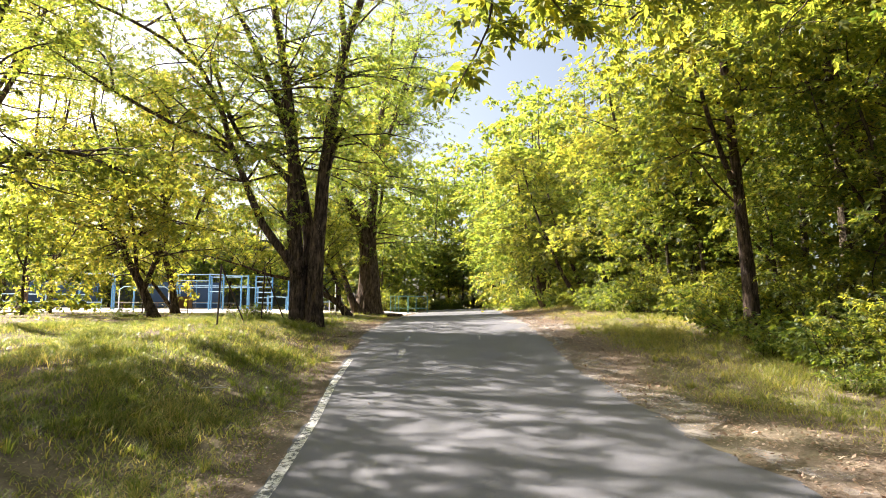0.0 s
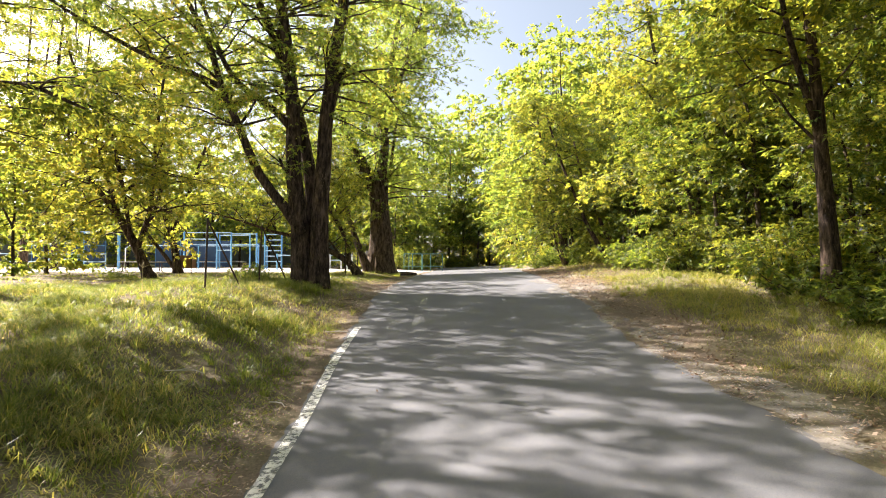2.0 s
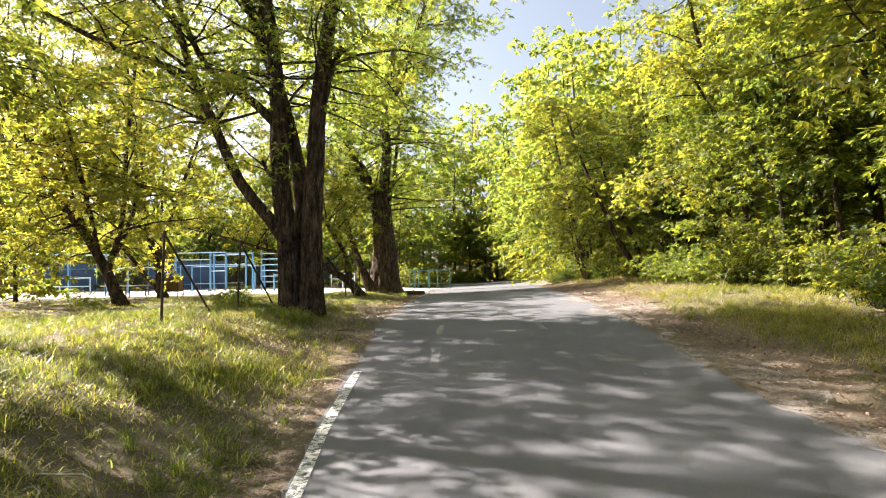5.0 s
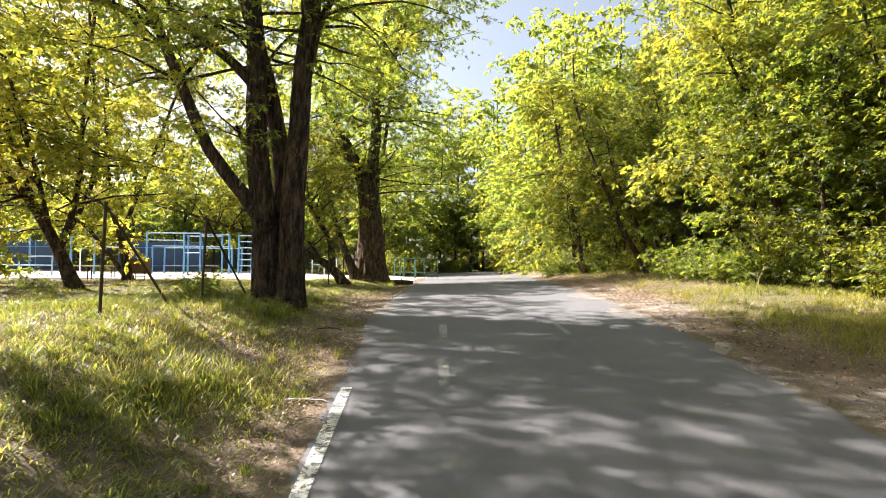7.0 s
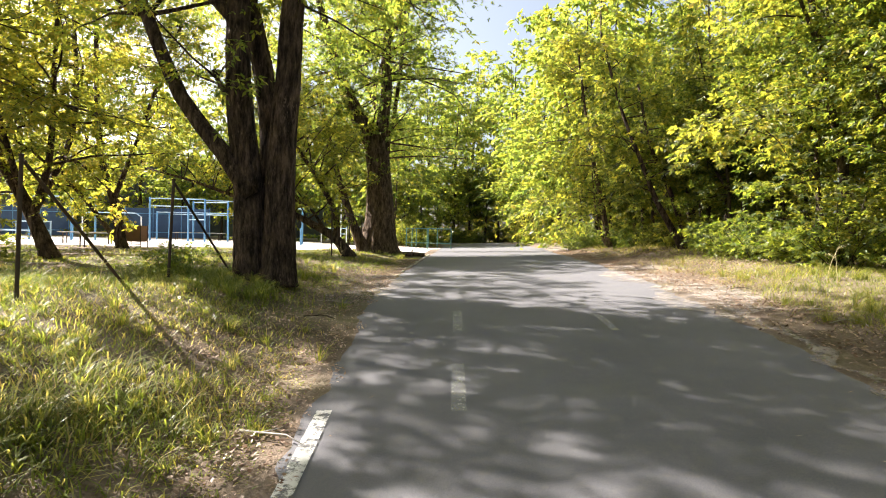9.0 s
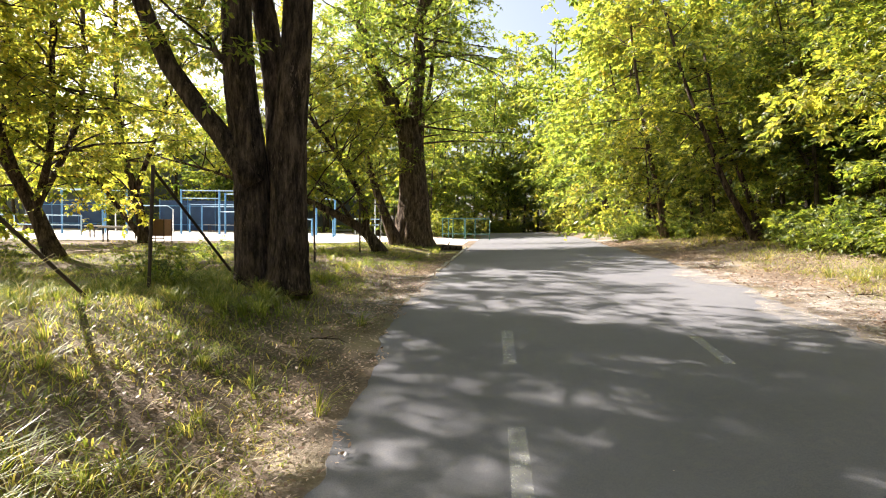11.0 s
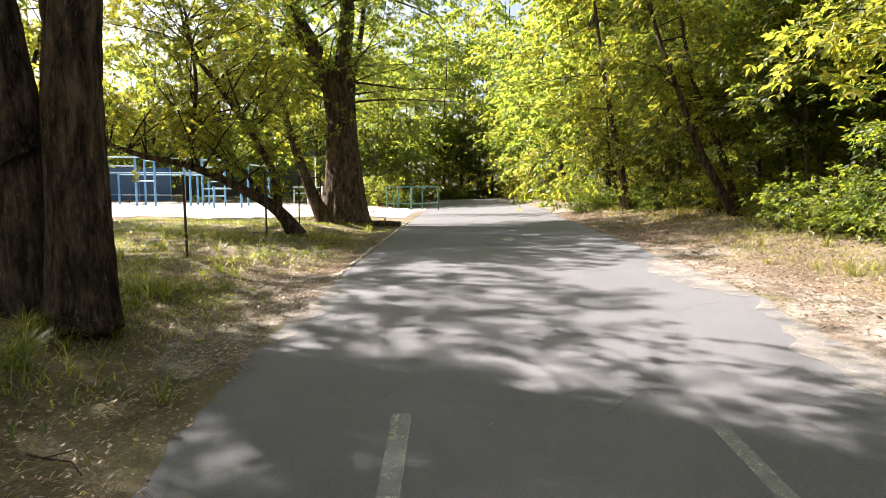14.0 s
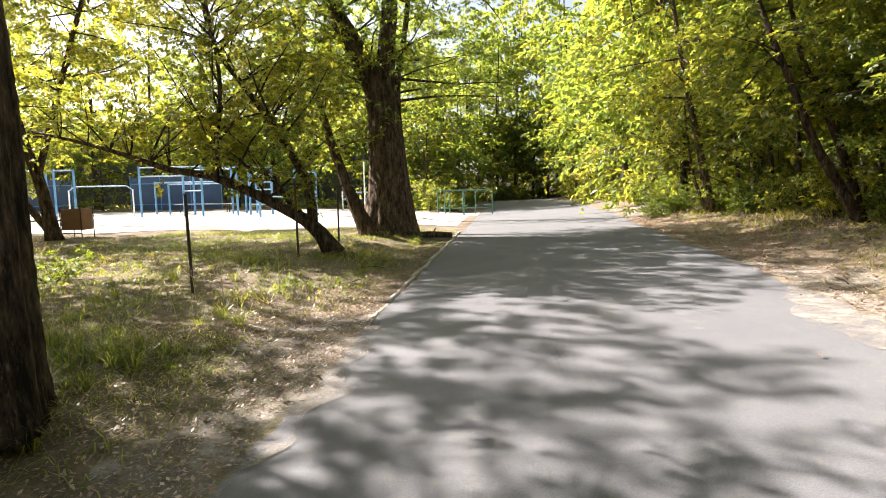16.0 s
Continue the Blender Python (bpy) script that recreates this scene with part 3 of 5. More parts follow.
forked = tree((F1[0] + 0.08, F1[1] - 0.42, F1[2]), limbs, 11, "huge forked willow with dark ridged bark, standing in grass", bark=BARK, leaf=POPLAR, n_br=210, br_len=3.3, br_from=0.36, twigs=13, twig_len=1.0, leaves=11, limb_twigs=16, leaf_size=0.10, leaflets=3,
              up=0.4, sides=24, furrows=True, rough=0.06, ratio=0.42, br_taper=0.3, flare=0.16, root=0.1)

# ---- the second great tree and its leaning neighbours ----
F2 = foot(-3.4, 26.6, 0.1)
limbs = [
    (rel(F2, [(-3.4, 26.6, 0.95), (-3.35, 26.5, 2.6), (-3.45, 26.5, 4.0), (-3.66, 26.5, 4.7), (-4.2, 26.5, 5.7), (-4.75, 26.5, 6.9), (-5.4, 26.4, 9.0), (-6, 26.3, 11.5)]), 0.52, 0.07),
    (rel(F2, [(-3.45, 26.5, 3.9), (-3.32, 26.5, 5.3), (-3.2, 26.5, 6.6), (-3.25, 26.5, 7.7), (-3.0, 26.5, 9.8), (-2.6, 26.4, 12.2), (-2.4, 26.3, 15)]), 0.26, 0.05),
    (rel(F2, [(-3.2, 26.5, 8.0), (-2.4, 26.2, 9.6), (-1.6, 25.8, 12.0), (-1.0, 25.4, 14)]), 0.10, 0.03),
]
second = tree(F2, limbs, 12, "broad old poplar with tan furrowed bark beside the path", bark=BARK_TAN, leaf=POPLAR, n_br=140, br_len=4.2, br_from=0.30, twigs=14, twig_len=1.1, leaves=11, leaf_size=0.105, leaflets=3, up=0.3, sides=24, furrows=True, rough=0.06, br_taper=0.35, ratio=0.5)
F3 = foot(-2.95, 27.6)
tree(F3, [(rel(F3, [(-2.95, 27.6, 0.9), (-3.2, 27.6, 2.9), (-3.27, 27.6, 4.7), (-3.0, 27.6, 6.3), (-2.7, 27.6, 9), (-2.4, 27.6, 11)]), 0.15, 0.03)], 13, "slim dark tree close behind the old poplar", bark=BARK, leaf=POPLAR, n_br=30, br_len=2.8, br_from=0.4, leaf_size=0.12, leaflets=3, twigs=12, leaves=11, ratio=0.5)
F4 = foot(-3.75, 26.1)
tree(F4, [(rel(F4, [(-3.75, 26.1, 1.0), (-4.05, 26.0, 1.7), (-4.35, 26.0, 2.5), (-4.67, 26.0, 3.5), (-4.95, 26.0, 4.6), (-5.4, 25.9, 6.2)]), 0.20, 0.04)], 14, "leaning maple trunk growing from the foot of the poplar", bark=BARK_TAN, n_br=16, br_len=2.4, br_from=0.5)
F5 = foot(-3.62, 22.6)
tree(F5, [
    (rel(F5, [(-3.62, 22.6, 0.95), (-3.85, 22.6, 1.32), (-4.15, 22.6, 1.60), (-4.55, 22.6, 1.82), (-5.17, 22.6, 2.13), (-5.9, 22.6, 2.42), (-6.64, 22.6, 2.55), (-7.39, 22.6, 2.80), (-8.2, 22.6, 3.05), (-9.2, 22.5, 3.3)]), 0.155, 0.02),
    (rel(F5, [(-4.0, 22.6, 1.5), (-4.05, 22.6, 2.2), (-4.35, 22.6, 2.8), (-4.7, 22.6, 3.35), (-5.2, 22.6, 4.05), (-5.65, 22.6, 4.7), (-5.9, 22.6, 5.8), (-6.3, 22.5, 8.2)]), 0.10, 0.02),
    (rel(F5, [(-5.75, 22.55, 2.38), (-5.65, 22.45, 3.0), (-5.5, 22.4, 4.2), (-5.8, 22.3, 6.4)]), 0.07, 0.02),
    (rel(F5, [(-4.3, 22.6, 1.7), (-4.8, 22.9, 2.3), (-5.4, 23.1, 2.6), (-6.2, 23.3, 2.9)]), 0.05, 0.015),
], 15, "leaning ash-leaved maple with a long low limb over the grass", n_br=80, br_len=2.3, br_from=0.34, twigs=11, leaves=10, twig_len=0.65, leaf_size=0.09, up=1.15, bark=BARK, br_taper=0.2, limb_twigs=6)

# added poplar, hidden by the old one, to shade the thicket opposite
F17 = foot(-4.6, 34.0)
tree(F17, [(rel(F17, [(-4.6, 34, 0.9), (-4.5, 34, 5), (-4.7, 34, 10), (-4.6, 33.8, 17)]), 0.22, 0.015), (rel(F17, [(-4.6, 34, 7.5), (-5.8, 33, 10.5), (-7.6, 31.8, 14)]), 0.12, 0.03), (rel(F17, [(-4.6, 34, 8.5), (-3.6, 32.8, 11.5), (-2.8, 31.6, 15)]), 0.11, 0.03)],
     27, "tall slim poplar added behind the old one for shade", bark=BARK_TAN, leaf=POPLAR, n_br=90, br_len=3.8, br_from=0.4, twigs=11, twig_len=1.0, leaves=10, leaf_size=0.11, up=0.35, br_taper=0.25)

# ---- maples over the grass ----
F6 = foot(-9.3, 19.0)
tree(F6, [
    (rel(F6, [(-9.3, 19.0, 0.95), (-9.75, 19.0, 1.95), (-10.35, 19.0, 2.95), (-11.15, 19.0, 3.95), (-11.9, 19.0, 5.4), (-12.3, 18.9, 7.0)]), 0.17, 0.04),
    (rel(F6, [(-9.7, 19.0, 1.85), (-9.2, 18.8, 3.2), (-8.9, 18.5, 5.2), (-8.4, 18.0, 7.2)]), 0.09, 0.03),
    # high limb added so that its leaves dapple the path
    (rel(F6, [(-9.7, 19.0, 1.9), (-9.5, 20.0, 4.0), (-10.6, 21.6, 7.2), (-11.4, 22.4, 10.6)]), 0.08, 0.03),
    (rel(F6, [(-9.9, 19.0, 2.2), (-9.5, 17.8, 3.7), (-9.2, 16.7, 5.0), (-9.0, 15.6, 6.3)]), 0.07, 0.02),
    (rel(F6, [(-10.2, 19.0, 2.7), (-10.3, 18.4, 3.9), (-10.5, 17.8, 5.6), (-10.6, 17.0, 7.4)]), 0.08, 0.03),
], 16, "leaning ash-leaved maple with low yellow-green boughs", n_br=122, br_len=3.1, br_from=0.24, up=0.2, twigs=12, leaves=11, leaf_size=0.1, bark=BARK, br_taper=0.3)
F7 = foot(-11.8, 26.0)
tree(F7, [(rel(F7, [(-11.8, 26, 0.95), (-12.05, 26, 2.4), (-12.5, 26, 3.9), (-12.7, 26, 6.0), (-12.9, 26.4, 9.5), (-12.6, 27, 12.5)]), 0.17, 0.04), (rel(F7, [(-11.85, 26.1, 1.0), (-12.4, 26.1, 1.7), (-13.2, 26.2, 2.6), (-14.0, 26.2, 3.5), (-14.6, 26.2, 4.8)]), 0.11, 0.03), (rel(F7, [(-12.1, 26, 2.6), (-11.2, 25.8, 4.6), (-10.4, 26.2, 7.5), (-9.8, 27.4, 10.5)]), 0.09, 0.03)], 17, "maple at the edge of the sandy playground", n_br=100, br_len=3.0, br_from=0.36, up=0.3, br_taper=0.3, bark=BARK)
F8 = foot(-9.2, 8.6)
tree((F8[0] - 0.4, F8[1] - 0.9, F8[2]), [
    (rel(F8, [(-9.2, 9.5, 0.9), (-9.1, 9.6, 2.2), (-8.8, 9.7, 3.6), (-8.9, 9.6, 5.2), (-9.1, 9.4, 7.0), (-9.0, 9.2, 8.4)]), 0.20, 0.05),
    (rel(F8, [(-9.0, 9.65, 2.6), (-8.0, 10.2, 3.2), (-6.9, 10.6, 3.9), (-6.0, 10.8, 4.05), (-5.2, 11.0, 3.75)]), 0.10, 0.02),
    (rel(F8, [(-8.85, 9.7, 4.2), (-8.0, 9.0, 5.6), (-7.2, 8.4, 7.0), (-6.6, 8.0, 8.4)]), 0.09, 0.03),
], 18, "bushy ash-leaved maple with boughs reaching over the grass", n_br=90, br_len=2.7, br_from=0.2, up=0.05, twigs=9, leaves=9, leaf_size=0.1, bark=BARK, br_taper=0.3)
# added maple outside the view; its crown darkens the grass near the start
F9 = foot(-15.5, 9.5)
tree(F9, [(rel(F9, [(-15.5, 9.5, 0.9), (-15.3, 9.6, 3), (-15.4, 9.8, 5.5), (-15.0, 10, 8.0), (-14.8, 10, 10)]), 0.2, 0.05), (rel(F9, [(-15.3, 9.6, 3.5), (-14.2, 9.4, 5.5), (-13.3, 9.2, 7.5)]), 0.1, 0.03)], 19, "tall unseen maple added to shade the near grass", n_br=64, br_len=3.2, br_from=0.25, up=0.15, br_taper=0.3, bark=BARK)
# added maple outside the view, its high crown placed to shade the path
F16 = foot(-10.4, 12.6)
tree(F16, [(rel(F16, [(-10.4, 12.6, 0.9), (-10.5, 12.6, 3.5), (-10.4, 12.6, 6.5), (-10.2, 12.5, 9.5), (-10.0, 12.4, 12.2)]), 0.2, 0.05), (rel(F16, [(-10.4, 12.6, 7.0), (-9.2, 12.2, 9.0), (-8.4, 11.6, 10.8)]), 0.1, 0.03), (rel(F16, [(-10.3, 12.5, 7.6), (-11.4, 13.2, 9.4), (-12.0, 13.4, 11)]), 0.08, 0.03)], 21, "tall unseen maple added to shade the path", n_br=42, br_len=3.0, br_from=0.5, up=0.3, br_taper=0.2, bark=BARK, twigs=9, leaf_size=0.1, limb_twigs=14)
# added canopy trees, mostly out of view, set where their shadows dapple the path
for x0, y0, top, seed, thick in ((-14.8, 18.2, 13.8, 22, 90), (-13.0, 11.0, 14.5, 23, 44), (-12.6, 5.4, 13.5, 24, 50), (-21.5, 30.0, 18.5, 25, 84), (-24.5, 36.5, 19.0, 26, 84)):
    F_ = foot(x0, y0)
    tree(F_, [(rel(F_, [(x0, y0, 0.9), (x0 + 0.2, y0, 4.0), (x0 - 0.1, y0 + 0.2, 8.0), (x0 + 0.2, y0 + 0.3, top)]), 0.24, 0.015),
              (rel(F_, [(x0, y0 + 0.1, 7.0), (x0 + 1.6, y0 - 0.4, 9.2), (x0 + 2.8, y0 - 0.8, top - 2)]), 0.11, 0.03), (rel(F_, [(x0, y0 + 0.1, 7.6), (x0 - 0.6, y0 + 1.8, 9.6), (x0 - 0.4, y0 + 2.8, top - 1.5)]), 0.1, 0.03)],
         seed, "tall maple added sunward, mostly out of view, to dapple the path", n_br=thick, br_len=3.3, br_from=0.5, up=0.25, br_taper=0.2, bark=BARK, twigs=9, leaves=9, leaf_size=0.095, limb_twigs=10)
F10 = foot(-8.6, 2.5)
tree(F10, [(rel(F10, [(-8.6, 2.5, 0.6), (-8.5, 2.6, 3), (-8.4, 2.8, 5.5), (-8.2, 3, 8.5), (-8.0, 3, 11)]), 0.2, 0.05), (rel(F10, [(-8.4, 2.7, 4.0), (-6.6, 3.2, 5.6), (-4.8, 3.7, 6.6), (-3.0, 4.2, 7.0), (-1.2, 4.8, 6.7)]), 0.1, 0.02)], 20, "tall ash-leaved maple arching over the path", n_br=84, br_len=3.2, br_from=0.35, up=0.2, br_taper=0.3, bark=BARK,
     extra=[rel(F10, [(-1.2, 4.8, 6.7), (0.0, 5.2, 5.4), (0.45, 5.4, 4.4), (0.05, 5.5, 3.45)]), rel(F10, [(0.0, 5.2, 5.4), (0.8, 5.5, 4.8), (1.25, 5.6, 4.3)])])

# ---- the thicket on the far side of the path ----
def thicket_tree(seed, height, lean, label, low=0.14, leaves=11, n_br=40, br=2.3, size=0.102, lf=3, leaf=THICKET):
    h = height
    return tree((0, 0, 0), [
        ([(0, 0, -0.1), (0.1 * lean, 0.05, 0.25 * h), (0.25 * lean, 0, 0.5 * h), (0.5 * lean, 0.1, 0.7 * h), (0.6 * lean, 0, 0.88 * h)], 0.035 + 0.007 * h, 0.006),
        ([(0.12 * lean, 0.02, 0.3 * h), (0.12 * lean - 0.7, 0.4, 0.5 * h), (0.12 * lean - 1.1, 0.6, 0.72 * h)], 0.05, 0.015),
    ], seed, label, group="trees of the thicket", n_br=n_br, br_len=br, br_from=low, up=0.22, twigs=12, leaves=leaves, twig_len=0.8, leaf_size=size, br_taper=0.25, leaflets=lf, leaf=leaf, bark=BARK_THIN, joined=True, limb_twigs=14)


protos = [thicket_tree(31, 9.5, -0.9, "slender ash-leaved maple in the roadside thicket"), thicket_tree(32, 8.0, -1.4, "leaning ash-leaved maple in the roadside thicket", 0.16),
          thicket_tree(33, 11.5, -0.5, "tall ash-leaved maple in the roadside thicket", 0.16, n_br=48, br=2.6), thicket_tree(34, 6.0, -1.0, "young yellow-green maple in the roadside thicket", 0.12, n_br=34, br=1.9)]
# grey-green POPLAR leaf, paler, stands in for sunlight on the first two
far_protos = [thicket_tree(35, 9.0, -0.6, "leafy maple in the distant woods", 0.05, 12, 28, 2.8, 0.2, 1, POPLAR), thicket_tree(36, 12.0, 0.5, "tall leafy maple in the distant woods", 0.05, 12, 34, 3.2, 0.22, 1, POPLAR), thicket_tree(37, 6.5, 0.3, "young maple in the distant woods", 0.03, 13, 28, 2.3, 0.2, 1)]
places = []
prg = np.random.default_rng(5)
for y0 in np.arange(14.5, 33, 2.0):
    places.append((6.1 + 0.012 * (y0 - 14) + prg.uniform(-0.3, 0.9), y0 + prg.uniform(-0.8, 0.8), (3, 1, 1, 3)[int(prg.integers(0, 4))]))
for y0 in np.arange(5, 34, 2.6):
    places.append((7.1 + prg.uniform(-0.4, 0.5), y0 + prg.uniform(-0.8, 0.8), (1, 3)[int(prg.integers(0, 2))]))
for y0 in np.arange(2, 46, 2.4):
    places.append((10.6 + prg.uniform(-0.7, 0.9), y0 + prg.uniform(-0.8, 0.8), int(prg.integers(0, 3))))
for y0 in np.arange(4, 33, 3.1):
    places.append((8.6 + prg.uniform(-0.7, 1.2), y0 + prg.uniform(-0.8, 0.8), prg.integers(0, 3)))
used = set()
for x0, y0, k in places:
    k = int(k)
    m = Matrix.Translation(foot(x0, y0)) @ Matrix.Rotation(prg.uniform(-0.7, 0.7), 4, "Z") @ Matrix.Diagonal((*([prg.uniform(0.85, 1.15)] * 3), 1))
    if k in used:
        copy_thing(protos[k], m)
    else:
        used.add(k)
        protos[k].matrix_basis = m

F11 = foot(5.9, 11.2)
tree(F11, [(rel(F11, [(5.9, 11.2, 0.8), (5.84, 11.2, 1.97), (5.75, 11.2, 3.1), (5.66, 11.2, 4.4), (5.53, 11.2, 5.9), (5.4, 11.2, 8), (5.2, 11.1, 10.5)]), 0.16, 0.04), (rel(F11, [(5.7, 11.2, 3.6), (4.9, 10.6, 5.0), (4.2, 9.8, 6.2), (3.4, 8.8, 7.0)]), 0.06, 0.015)], 41,
     "dark upright maple trunk at the edge of the thicket", n_br=44, br_len=3.0, br_from=0.4, up=0.2, br_taper=0.3, bark=BARK, toward=(-0.3, -0.1))
F12 = foot(8.4, 11.0)
tree(F12, [(rel(F12, [(8.9, 11.0, 0.8), (8.75, 11.1, 2.6), (8.5, 11.2, 4.2), (7.9, 11.2, 5.0), (7.65, 11.2, 6.0), (7.3, 11.2, 8.0), (7.0, 11, 11)]), 0.26, 0.06)], 42, "thick crooked maple trunk inside the thicket", n_br=36, br_len=3.4, br_from=0.45, up=0.1, br_taper=0.3, bark=BARK, toward=(-0.4, -0.2))
F13 = foot(4.88, 28.3)
tree(F13, [(rel(F13, [(4.88, 28.3, 1.2), (4.52, 28.3, 2.9), (4.13, 28.3, 4.6), (3.73, 28.3, 6.8), (3.4, 28.2, 9)]), 0.12, 0.03), (rel(F13, [(4.75, 28.3, 1.3), (4.4, 28.5, 2.4), (4.2, 28.7, 4.2)]), 0.06, 0.02)], 43, "pale leaning maple trunk at the edge of the thicket", n_br=36, br_len=2.7, br_from=0.45, up=0.2, br_taper=0.3, bark=BARK_TAN)
F14 = foot(5.55, 23.1)
tree(F14, [(rel(F14, [(5.52, 23, 1.3), (5.05, 23, 2.1), (4.65, 23, 2.8), (4.25, 23, 3.75), (3.65, 23, 5.2), (3.1, 23, 7)]), 0.11, 0.03), (rel(F14, [(5.75, 23.4, 1.3), (5.5, 23.5, 2.3), (5.06, 23.5, 3.4), (4.6, 23.5, 4.4), (4.2, 23.4, 6)]), 0.10, 0.03)], 44, "pair of dark leaning maple trunks at the thicket's edge", n_br=36, br_len=2.5, br_from=0.45, up=0.2, br_taper=0.3, bark=BARK)

F18 = foot(6.7, 18.0)
tree(F18, [(rel(F18, [(6.7, 18.0, 1.2), (6.3, 17.8, 3.0), (5.7, 17.6, 5.0), (5.2, 17.5, 7.2), (4.9, 17.4, 8.8)]), 0.10, 0.03), (rel(F18, [(6.2, 17.8, 3.3), (5.3, 17.6, 3.95), (4.6, 17.4, 3.9), (4.1, 17.3, 3.4)]), 0.05, 0.015), (rel(F18, [(5.8, 17.6, 4.8), (4.9, 17.0, 5.9), (4.2, 16.6, 6.4)]), 0.045, 0.015)],
     46, "slender maple with bright boughs reaching out of the thicket", n_br=34, br_len=2.0, br_from=0.4, up=0.15, br_taper=0.25, leaf_size=0.1, twigs=10, toward=(-0.4, -0.1))

# overhanging yellow-green maple bough near the start
F15 = foot(6.6, 5.2)
tree(F15, [(rel(F15, [(6.6, 5.2, 0.4), (6.5, 5.3, 2.4), (6.1, 5.5, 4.4), (5.6, 5.6, 6.4), (5.2, 5.6, 8.5)]), 0.15, 0.04), (rel(F15, [(6.2, 5.4, 3.8), (5.0, 5.8, 5.0), (3.9, 6.2, 5.5), (2.9, 6.5, 5.4), (2.2, 6.7, 4.9)]), 0.06, 0.015)], 45, "yellow-green maple with boughs hanging over the path", n_br=40, br_len=2.6, br_from=0.45, up=0.15, br_taper=0.25, leaf_size=0.1, toward=(-0.2, 0))

# ---- undergrowth ----
def shrub(seed, label, r=1.0, h=1.3, stems=16, leaf=BUSH, size=0.085):
    rg = np.random.default_rng(seed)
    th = thing("shrub", (0, 0, 0), label, "shrub", "undergrowth")
    pos, ax, tubes = [], [], []
    for _ in range(stems):
        az, sp_ = rg.uniform(0, 6.28), rg.uniform(0.2, 1)
        b = branch((rg.normal(0, 0.15), rg.normal(0, 0.15), -0.05), (np.cos(az) * sp_ * r, np.sin(az) * sp_ * r, h * rg.uniform(0.5, 1.1)), math.hypot(r * sp_, h) * rg.uniform(0.7, 1.1), rg, 0.14, -0.3)
        tubes.append(tube_arrays(b[::2], np.linspace(0.012, 0.004, len(b[::2])), 3))
        p_, a_, _t = sprays(b, rg, 9, 0.38, 6, 0.15)
        pos += p_
        ax += a_
    vv, ff = join_arrays(tubes)
    tagged(mesh_object("stemwork", vv, ff, BARK_THIN, th, True), kind="stuff")
    leaf_mesh("foliage", leaf_arrays(np.concatenate(pos), np.concatenate(ax), size, 3, rg, ratio=0.6), leaf, th)
    return th


shrubs = [shrub(51, "dense green leafy shrub at the foot of the thicket"), shrub(52, "low spreading green shrub at the foot of the thicket", 1.3, 1.0, 18), shrub(53, "tall leafy maple sapling bush at the foot of the thicket", 0.9, 2.0, 16, MAPLE, 0.095)]
sites = []
for y0 in np.arange(7.5, 48, 1.15):
    edge = np.interp(y0, [7, 11, 14, 16.5, 18.5, 20, 22, 24.5, 28, 34, 48], [5.7, 6.3, 6.0, 5.7, 5.15, 5.0, 5.4, 5.5, 5.0, 5.2, 5.0])
    sites.append((edge + prg.uniform(-0.2, 0.6), y0 + prg.uniform(-0.4, 0.4), int(prg.integers(0, 3)), prg.uniform(0.7, 1.2)))
for y0 in np.arange(5, 48, 2.2):
    sites.append((8.8 + prg.uniform(-0.5, 0.6), y0, int(prg.integers(0, 3)), prg.uniform(1.0, 1.5)))
for y0 in np.arange(6, 48, 2.4):
    sites.append((7.2 + prg.uniform(-0.3, 0.8), y0, int(prg.integers(0, 3)), prg.uniform(0.9, 1.4)))
sites += [(5.7, 16.8, 2, 1.15), (6.2, 15.6, 2, 1.2), (5.3, 18.2, 0, 1.1), (6.7, 17.0, 2, 1.45), (5.1, 19.4, 1, 0.9), (6.3, 13.6, 0, 1.3), (6.8, 12.2, 2, 1.3), (5.0, 7.1, 0, 0.6), (5.6, 8.3, 2, 0.7), (5.3, 9.6, 0, 0.6), (6.3, 10.4, 1, 0.9), (5.9, 6.2, 2, 0.8), (3.95, 29.2, 1, 0.7), (4.3, 30.0, 0, 0.8), (-4.45, 14.3, 0, 0.55), (-5.0, 15.2, 2, 0.45), (-6.6, 19.6, 1, 0.5), (-3.0, 40, 0, 1.0), (-2.9, 40.8, 2, 0.9), (-10, 18.7, 1, 0.45), (-9.0, 8.0, 2, 0.7), (-10.5, 12, 0, 0.6)]
for y0 in np.arange(40.5, 62, 1.5):
    sites.append((-3.9 + prg.uniform(-0.8, 0.5), y0, int(prg.integers(0, 3)), prg.uniform(1.0, 1.6)))
    sites.append((4.7 + prg.uniform(-0.3, 0.8), y0 + 7, int(prg.integers(0, 3)), prg.uniform(1.0, 1.6)))
for x0 in np.arange(-5, 6, 1.1):
    sites.append((x0, 63 + prg.uniform(-0.8, 0.8), int(prg.integers(0, 3)), prg.uniform(1.3, 2.0)))
used = set()
for x0, y0, k, s in sites:
    m = Matrix.Translation(foot(x0, y0, 0.02)) @ Matrix.Rotation(prg.uniform(0, 6.28), 4, "Z") @ Matrix.Diagonal((s, s, s, 1))
    if k in used:
        copy_thing(shrubs[k], m)
    else:
        used.add(k)
        shrubs[k].matrix_basis = m

